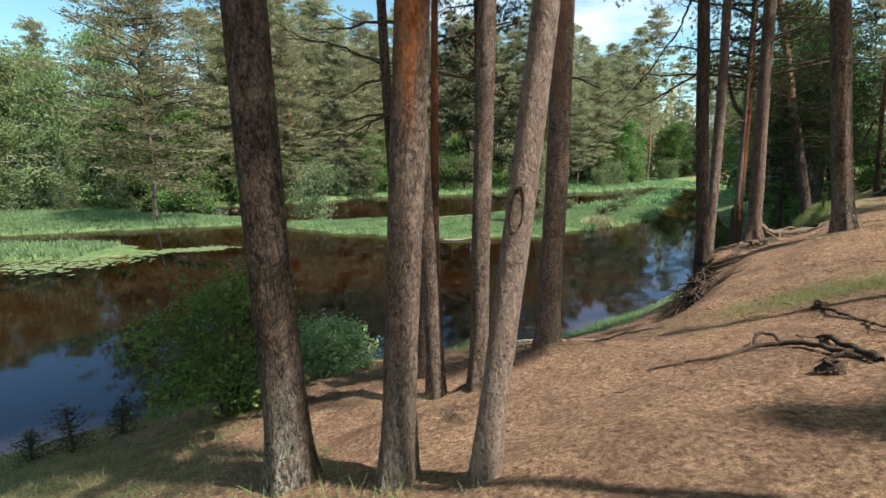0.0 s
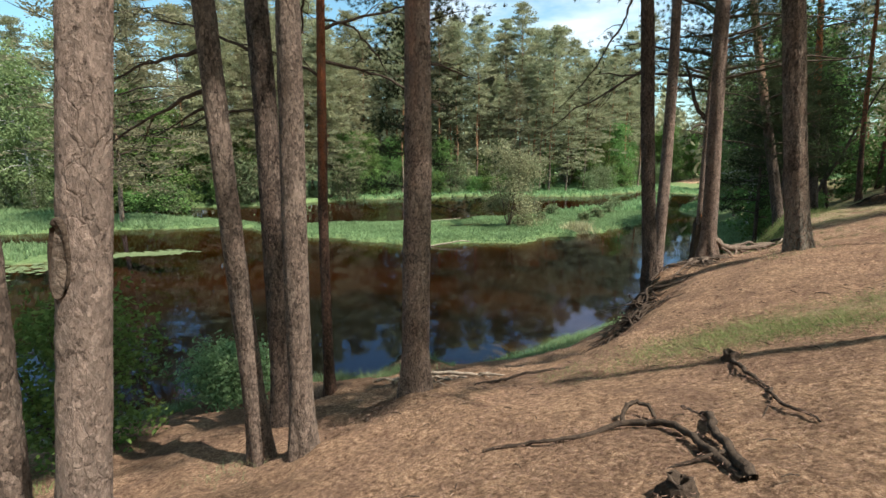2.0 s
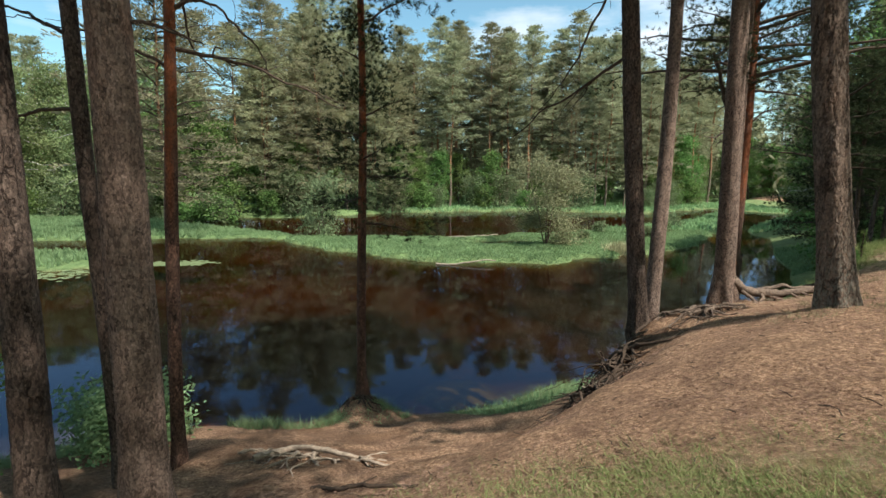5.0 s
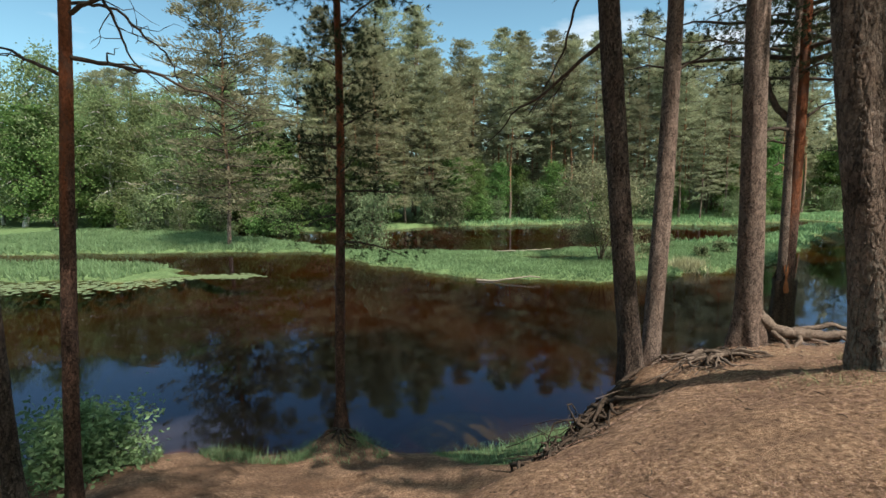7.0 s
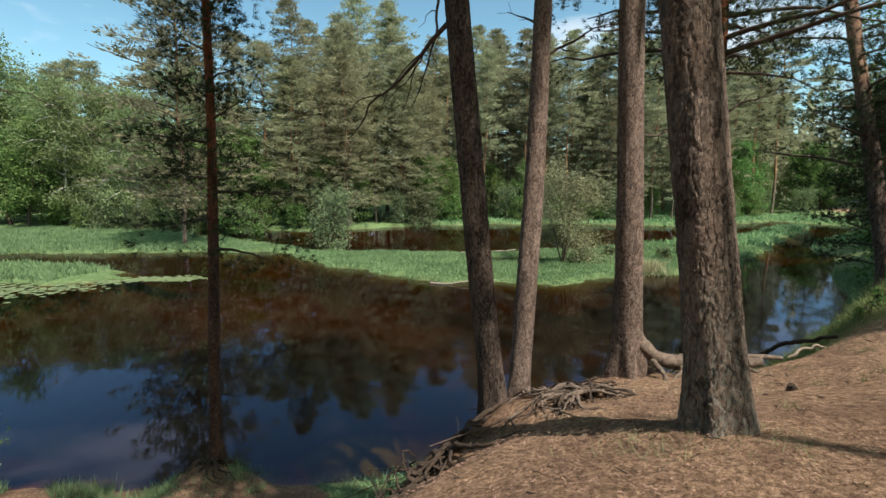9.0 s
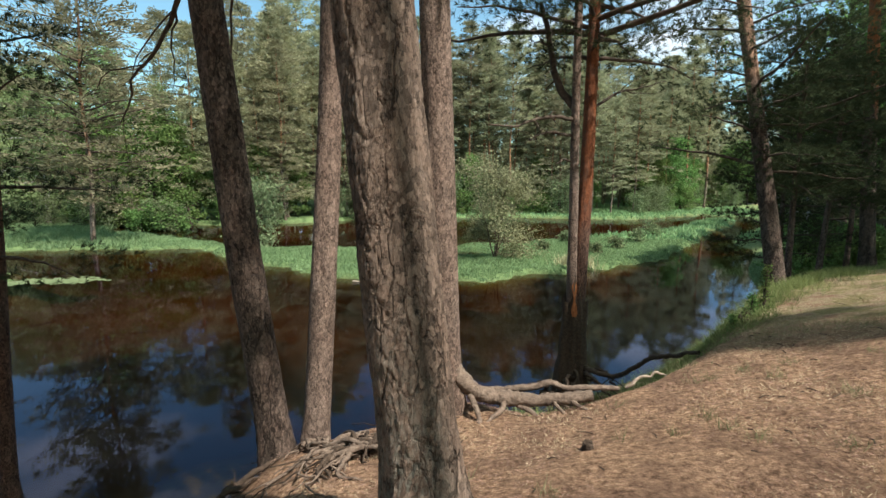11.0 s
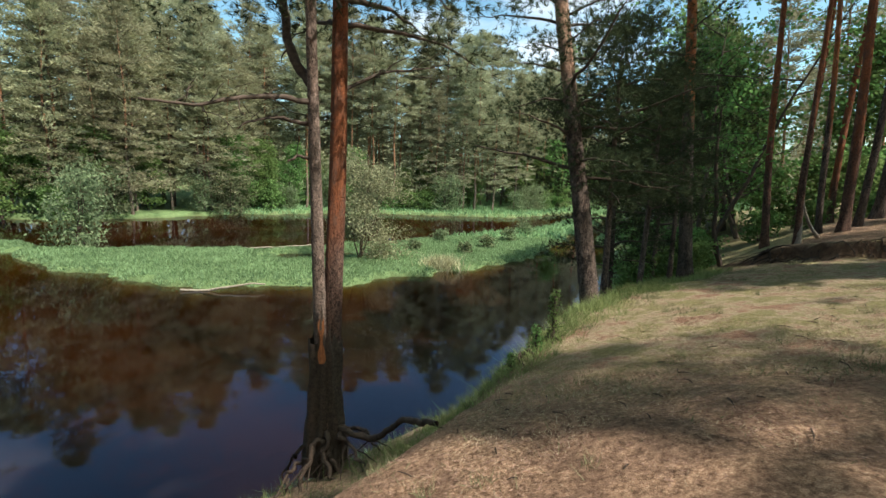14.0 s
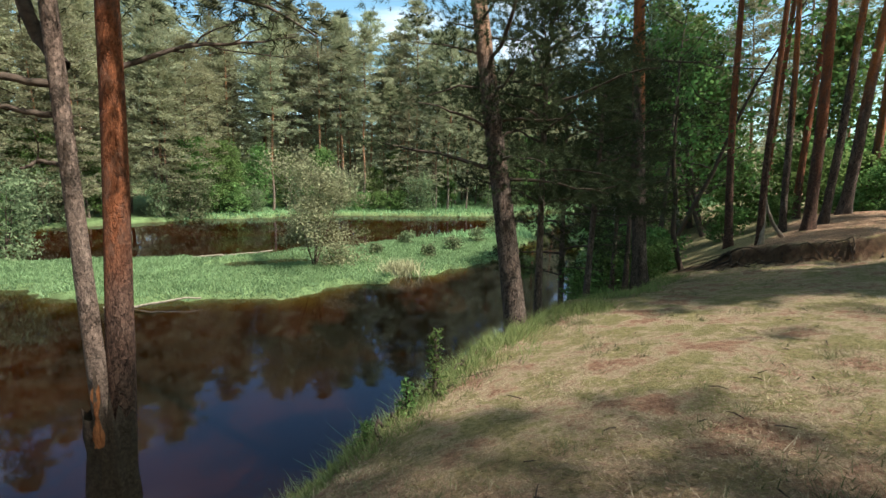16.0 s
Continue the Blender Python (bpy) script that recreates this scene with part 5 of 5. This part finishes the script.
root("surface_root", "short grey root reaching down from the thick root", ((6.99, 10.06, 0.04), (7.04, 9.96, 0.0), (7.07, 9.9, -0.04), (7.09, 9.8, -0.12)), 0.028, 0.018, ROOTWOOD, 10, side=3, n=24, wobble=0.002)
root("surface_root", "short grey root reaching down from the thick root", ((7.27, 10.08, 0.0), (7.25, 9.98, -0.03), (7.17, 9.9, -0.05), (7.12, 9.82, -0.1)), 0.026, 0.012, ROOTWOOD, 15, side=3, n=24, wobble=0.002)
root("surface_root", "thin pale root end sticking out of the bank", ((8.25, 10.3, 0.1), (8.38, 10.32, 0.16), (8.5, 10.35, 0.22), (8.58, 10.35, 0.2)), 0.014, 0.008, BLEACHED, 17, n=16)
root("surface_root", "dark bent root reaching from the bank to the pine", ((8.3, 13.0, -0.85), (8.45, 12.85, -0.8), (8.77, 12.73, -0.8), (8.9, 12.55, -0.62), (9.01, 12.37, -0.4), (9.15, 12.0, -0.2), (9.31, 11.6, -0.02)), 0.034, 0.022, DARKROOT, 11, n=60)
for k, (dx, dy, dz) in enumerate(((-0.45, -0.35, -0.5), (-0.3, -0.6, -0.6), (0.1, -0.55, -0.5), (0.45, -0.5, -0.25), (0.55, -0.1, -0.1), (-0.5, 0.1, -0.6), (-0.05, -0.3, -0.6), (0.25, -0.3, -0.55))):
    root("hanging_root", "dark bare root hanging from the undercut pine", ((8.25, 13.0, -0.85), (8.25 + dx * 0.5, 13.0 + dy * 0.5, -0.88 + dz * 0.15), (8.25 + dx * 0.85, 13.0 + dy * 0.85, -0.95 + dz * 0.5), (8.25 + dx, 13.0 + dy, -0.95 + dz)), 0.032, 0.01, DARKROOT, 20 + k, side=3, n=26, wobble=0.022)


def root_mass(label, x, y, dx, dy, seed, count, spread_m, mat, thick=1.0):
    """A tangle of roots on the broken bank."""
    rng = np.random.default_rng(seed)
    tangle = tagged(new("root_tangle"), label, "root", "exposed roots")
    tangle.location = (x, y, ground_at(x, y))
    for k in range(count):
        t = rng.random()
        px, py = x + dx * t, y + dy * t
        a = rng.uniform(0, 6.28)
        L = rng.uniform(0.2, 0.6) * spread_m
        pts = [(px, py, 0.02), (px + 0.4 * L * math.cos(a), py + 0.4 * L * math.sin(a), 0.07), (px + L * math.cos(a), py + L * math.sin(a), 0.01), (px + 1.3 * L * math.cos(a + 0.4), py + 1.3 * L * math.sin(a + 0.4), -0.04)]
        ob = root("root_strand", "", over(pts, 0.02 * thick), thick * rng.uniform(0.008, 0.026), 0.005, mat, seed + k, tangle, 2, 18, 0.008)
        ob.matrix_parent_inverse = Matrix.Translation(tangle.location).inverted()


root_mass("tangle of grey roots under the pine pair", 5.75, 9.55, 0.75, -0.25, 40, 26, 0.9, ROOTWOOD)
root_mass("dark broken root hollow beside the pine pair", 6.15, 9.35, 0.3, 0.05, 80, 20, 0.6, DARKROOT)
root_mass("dark roots hanging from the eroded bank", 4.3, 7.7, 1.05, 1.7, 120, 34, 1.0, DARKROOT, 1.5)


def root_curtain(label, line, seed, count, reach, mat):
    """Roots that start under the turf of a broken edge, arch outwards and hang down its face."""
    rng = np.random.default_rng(seed)
    curtain = tagged(new("root_curtain"), label, "root", "exposed roots")
    (x0, y0), (x1, y1) = line
    curtain.location = (x0, y0, ground_at(x0, y0))
    out = unit(np.array([-(y1 - y0), x1 - x0]))
    for k in range(count):
        f = (k + rng.random()) / count
        x, y = x0 + (x1 - x0) * f + rng.normal(0, 0.06), y0 + (y1 - y0) * f + rng.normal(0, 0.06)
        L, slide = reach * rng.uniform(0.3, 1.0), rng.normal(0, 0.14, 3)
        at = lambda u, v: (x + out[0] * u + (x1 - x0) * v * 0.4, y + out[1] * u + (y1 - y0) * v * 0.4)
        z = ground_at(x, y)
        a, b, c = at(0.35 * L, slide[0]), at(0.7 * L, slide[0] + slide[1]), at(L, slide.sum())
        pts = ((x - out[0] * 0.12, y - out[1] * 0.12, z - 0.03), (*a, z + rng.uniform(-0.12, 0.09)), (*b, max(z - 0.5 * L, ground_at(*b) + 0.1)), (*c, ground_at(*c) + 0.02))
        strand = root("root_strand", "", pts, rng.uniform(0.009, 0.027), 0.006, mat, seed + k, curtain, 3, 24, 0.026)
        strand.matrix_parent_inverse = Matrix.Translation(curtain.location).inverted()


root_curtain("curtain of dark arching roots on the undercut bank", ((4.2, 7.6), (5.35, 9.25)), 410, 30, 0.5, DARKROOT)
root_mass("dark soil and roots under the clearing's broken edge", 10.2, 12.75, 1.0, 1.4, 470, 10, 0.35, DARKROOT, 0.8)
root_mass("dry grey branches and roots on the beach", 0.5, 7.5, 1.6, -0.2, 300, 16, 1.0, BLEACHED)
root_mass("dark roots of the broken turf edge", 18.2, 18.35, 1.7, -1.5, 200, 18, 0.6, DARKROOT, 0.7)
root_mass("dark earthy root plate at the turf's end", 18.05, 18.9, 0.5, 1.2, 230, 26, 0.8, DARKROOT, 1.0)
root("surface_root", "thin dark crooked stem growing from the turf's end", ((18.36, 21.22, -0.42), (18.22, 21.3, 0.1), (18.1, 21.36, 0.7), (18.12, 21.4, 1.6), (18.0, 21.5, 2.8), (18.05, 21.6, 4.2)), 0.075, 0.03, DARKROOT, 12, n=50)
root("fallen_branch", "pale barkless pole leaning on a slender pine", ((19.35, 19.75, 0.45), (19.42, 19.82, 0.9), (19.5, 19.9, 1.45)), 0.07, 0.03, BLEACHED, 13, n=16, category="branch")
root("fallen_branch", "pale barkless pole leaning on a slender pine", ((20.3, 20.15, 0.65), (20.0, 20.2, 1.1), (19.75, 20.25, 1.75)), 0.05, 0.025, BLEACHED, 14, n=16, category="branch")


def stub(label, x, y, r, h, seed, mat=DARKROOT):
    rng = np.random.default_rng(seed)
    a = np.linspace(0, 2 * np.pi, 18, endpoint=False)
    z0 = ground_at(x, y)
    rows = []
    for f, k in ((-0.5, 1.25), (0.0, 1.15), (0.4, 1.0), (0.8, 0.9), (1.0, 0.75), (0.85, 0.55), (0.3, 0.4), (0.1, 0.05)):
        rr = r * k * (1 + 0.18 * rng.standard_normal(18))
        rows.append(np.stack([x + rr * np.cos(a), y + rr * np.sin(a), z0 + h * f * (1 + 0.15 * np.sin(a * 2 + seed) * (f > 0.3)) + 0 * a], 1))
    V = np.concatenate(rows)
    i, j = np.meshgrid(np.arange(7), np.arange(18), indexing="ij")
    F = np.stack([i * 18 + j, i * 18 + (j + 1) % 18, (i + 1) * 18 + (j + 1) % 18, (i + 1) * 18 + j], -1).reshape(-1, 4)
    tagged(part("tree_stub", mesh("tree_stub", V, F, mat, True)), label, "stump")


stub("small charred hollow stub in the sand", 2.50, 2.84, 0.06, 0.065, 3)
stub("small dark stub in the needle litter", 7.75, 9.05, 0.035, 0.06, 5)
stub("knotty dark stub at a root's end", 3.75, 4.5, 0.055, 0.08, 4)
root_mass("dark roots round the water pine's foot", 0.7, 11.0, 0.3, 0.2, 260, 22, 0.8, DARKROOT, 1.3)


# the grey dead stem beside the reddish pine
def dead_stem():
    rng = np.random.default_rng(50)
    tree = tagged(new("dead_tree"), "bare grey dead stem with a crooked fork, beside a reddish pine", "tree")
    tree.location = (8.13, 13.0, -1.25)
    line = straight(8.13, 13.04, -0.012, -0.010, 0.02, 2)
    rad = lambda z: 0.064 - 0.004 * z
    made = [part("trunk", trunk_mesh("trunk", (-1.25, 7.0), (line, rad), BARK_SCALY, 51, 0.006, (99, 100), 0.05, 0.03, 40, 5.5, 0, 0.2), tree)]

    def arm(name, pts, r0, r1, twigs):
        P = curve_points(pts, 26, 0.006, rng)
        R = np.linspace(r0, r1, 26)
        branch = part(name, mesh(name, *tube(P, R, 8, rng, 0.04), TWIG, True), tree, "dark bare branch")
        made.append(branch)
        for _ in range(twigs):
            i = rng.integers(8, 24)
            Q = P[i] + np.cumsum(np.vstack([np.zeros(3), unit(rng.standard_normal(3) + [0, 0, 0.3]) * 0.05 + rng.standard_normal((5, 3)) * 0.02]), 0)
            part("twig", mesh("twig", *tube(Q, np.linspace(R[i] * 0.4, 0.003, 6), 5), TWIG, True), branch)

    arm("fork", ((8.10, 13.03, 2.72), (7.92, 13.1, 2.95), (7.80, 13.2, 3.3), (7.74, 13.3, 3.75), (7.6, 13.4, 4.2)), 0.055, 0.03, 4)
    arm("branch", ((8.10, 13.03, 2.60), (7.85, 12.8, 2.60), (7.5, 12.45, 2.52), (7.25, 12.17, 2.41), (7.0, 11.95, 2.42)), 0.03, 0.008, 9)
    arm("branch", ((8.10, 13.03, 2.36), (7.85, 12.9, 2.42), (7.6, 12.72, 2.36), (7.48, 12.62, 2.29)), 0.025, 0.006, 4)
    arm("branch", ((8.12, 13.03, 2.0), (8.0, 12.95, 2.05), (7.85, 12.9, 2.02)), 0.02, 0.010, 1)
    a = np.linspace(0, 2 * np.pi, 26, endpoint=False)
    tips = 0.1 + 0.42 * rng.random(26) * (0.3 + 0.7 * np.cos(a + 1.7) ** 2) + 0.12 * np.exp(-((a - 4.6) / 0.5) ** 2)
    rows = []
    for f in np.linspace(0, 1, 12):
        z = -1.35 + f * (1.35 + tips)
        rr = (0.175 - 0.05 * f + 0.03 * np.cos(a * 2)) * (1 + 0.16 * np.sin(a * 7 + 2 * f) + 0.07 * rng.standard_normal(26)) + 0.05 * (1 - f) ** 3
        rows.append(np.stack([8.19 + rr * np.cos(a), 13.02 + 0.85 * rr * np.sin(a), z], 1))
    i, j = np.meshgrid(np.arange(11), np.arange(26), indexing="ij")
    F = np.stack([i * 26 + j, i * 26 + (j + 1) % 26, (i + 1) * 26 + (j + 1) % 26, (i + 1) * 26 + j], -1).reshape(-1, 4)
    made.append(part("broken_shell", mesh("broken_shell", np.concatenate(rows), F, DARKROOT), tree, "dark splintered shell of old wood"))
    us, vs = np.meshgrid(np.linspace(-1, 1, 7), np.linspace(0, 1, 16))
    ang = radians(-92) + us * (0.22 + 0.1 * np.sin(vs * 9)) + 0.12 * (1 - vs)
    rr = 0.1 + 0.04 * (1 - vs) + 0.006 * rng.standard_normal(us.shape)
    V = np.stack([8.17 + rr * np.cos(ang), 13.03 + rr * np.sin(ang), -0.06 + 0.46 * vs + 0.03 * rng.standard_normal(us.shape) * (vs > 0.9)], -1).reshape(-1, 3)
    i, j = np.meshgrid(np.arange(15), np.arange(6), indexing="ij")
    F = np.stack([i * 7 + j, i * 7 + j + 1, (i + 1) * 7 + j + 1, (i + 1) * 7 + j], -1).reshape(-1, 4)
    made.append(part("bare_wood", mesh("bare_wood", V, F, plain("orange_heartwood", (0.10, 0.04, 0.018), (0.34, 0.13, 0.05), 30, 0.9, 0.7, (1, 1, 0.2))), tree, "torn orange heartwood"))
    for ob in made:
        ob.matrix_parent_inverse = Matrix.Translation(tree.location).inverted()


dead_stem()


def hanging_branch(label, pts, r0, r1, twigs, seed):
    """A branch that comes down into view from a crown above."""
    rng = np.random.default_rng(seed)
    n = 34
    P = curve_points(pts, n, 0.012, rng)
    R = np.linspace(r0, r1, n)
    ob = tagged(part("hanging_branch", mesh("hanging_branch", *tube(P, R, 7, rng, 0.05), TWIG, True)), label, "branch", "branches overhead")
    for _ in range(twigs):
        i = rng.integers(6, n - 1)
        Q = P[i] + np.cumsum(np.vstack([np.zeros(3), unit(rng.standard_normal(3) + unit(P[-1] - P[0])) * 0.07 + rng.standard_normal((6, 3)) * 0.03]), 0)
        part("twig", mesh("twig", *tube(Q, np.linspace(R[i] * 0.45, 0.002, 7), 5), TWIG, True), ob)


hanging_branch("long bare branch drooping from a bank pine", ((4.98, 9.9, 5.2), (4.85, 10.3, 4.2), (4.55, 10.95, 3.5), (4.05, 11.6, 2.84)), 0.028, 0.006, 9, 61)
hanging_branch("dark bare branch hanging over the slope", ((-0.25, 7.9, 5.0), (-0.5, 8.4, 4.1), (-0.75, 9.0, 3.4), (-0.55, 9.4, 3.0)), 0.03, 0.007, 10, 62)
hanging_branch("dark bare branch hanging over the slope", ((-0.15, 7.75, 3.55), (0.25, 7.9, 3.5), (0.6, 8.1, 3.1), (0.75, 8.3, 2.7)), 0.018, 0.005, 8, 63)


# driftwood, lily pads and sticks
def driftwood(label, pts, r, seed):
    rng = np.random.default_rng(seed)
    P = curve_points(pts, 24, 0.02, rng)
    tagged(part("driftwood", mesh("driftwood", *tube(P, np.linspace(r, r * 0.5, 24), 8, rng, 0.08), plain("bleached_wood", (0.14, 0.12, 0.09), (0.34, 0.30, 0.23), 12), True)), label, "log")


driftwood("pale driftwood pole along the island's edge", ((0.0, 27.25, WATER + 0.03), (1.5, 27.35, WATER + 0.1), (3.2, 27.75, WATER + 0.22)), 0.06, 3)
driftwood("pale driftwood pole across the island", ((-1.0, 37.4, WATER + 0.1), (1.0, 37.6, WATER + 0.25), (3.2, 39.0, WATER + 0.3)), 0.07, 4)
driftwood("bent dead stick leaning at the bank's foot", over(((4.35, 8.95, 0.0), (4.45, 8.85, 0.12), (4.6, 8.75, 0.16), (4.9, 8.6, 0.05))), 0.018, 5)


def lily_pads():
    rng = np.random.default_rng(12)
    V, F, o = [], [], 0
    a = np.linspace(0.25, 2 * np.pi - 0.25, 9)
    for k in range(1500):
        t = rng.random()
        bx, by = np.interp(t, [0, 0.3, 0.62, 0.72, 1], [-40, -24, -17.0, -15.0, -12.2]), np.interp(t, [0, 0.3, 0.62, 0.72, 1], [18.0, 20.0, 21.8, 24.4, 25.5])
        w = 0.9 if t < 0.68 else 0.35
        x, y = bx + rng.normal(0, w), by + rng.normal(0, w * 0.8) - (0.6 if t < 0.68 else 0)
        if ground_at(x, y) > WATER - 0.05:
            continue
        r = rng.uniform(0.07, 0.17)
        tw = rng.uniform(0, 6.28)
        ring = np.stack([x + r * np.cos(a + tw), y + r * np.sin(a + tw), np.full(9, WATER + 0.008 + 0.01 * rng.random())], 1)
        V.append(np.vstack([[x, y, WATER + 0.008], ring]))
        F += [(o, o + i, o + i + 1) for i in range(1, 9)]
        o += 10
    tagged(part("lily_pads", mesh("lily_pads", np.concatenate(V), F, LILY)), "pale green floating leaves along the islet", "plants", kind="stuff")


lily_pads()


def litter():
    """Fallen needles, twigs and bark flakes on the clearing."""
    rng = np.random.default_rng(21)
    n = 130000
    t = rng.random(n)
    x, y = 11.5 * t + rng.uniform(-1.5, 5, n), 9.6 * t + rng.uniform(0.3, 5.0, n)
    z = ground_height(x, y)
    ok = (z > -2.4)
    C = np.stack([x, y, z + 0.012], 1)[ok]
    D = rng.standard_normal(C.shape) * [1, 1, 0.12]
    V, F = diamonds(C, D, 0.032, 0.0035, rng)
    tagged(part("needle_litter", mesh("needle_litter", V, F, LITTER)), "fallen brown pine needles on sand", "litter", kind="stuff")
    m = 420
    i = rng.integers(0, len(C), m)
    pcs = []
    for p in C[i]:
        d = unit(rng.standard_normal(3) * [1, 1, 0.05]) * rng.uniform(0.015, 0.06)
        pcs.append(tube(np.array([p - d, p + [0, 0, 0.006], p + d + rng.normal(0, 0.01, 3) * [1, 1, 0.2]]), [0.004, 0.004, 0.002], 5))
    tagged(part("fallen_twigs", mesh("fallen_twigs", *join(pcs), DARKROOT)), "small dark twigs and cone scraps on the ground", "litter", kind="stuff")


litter()
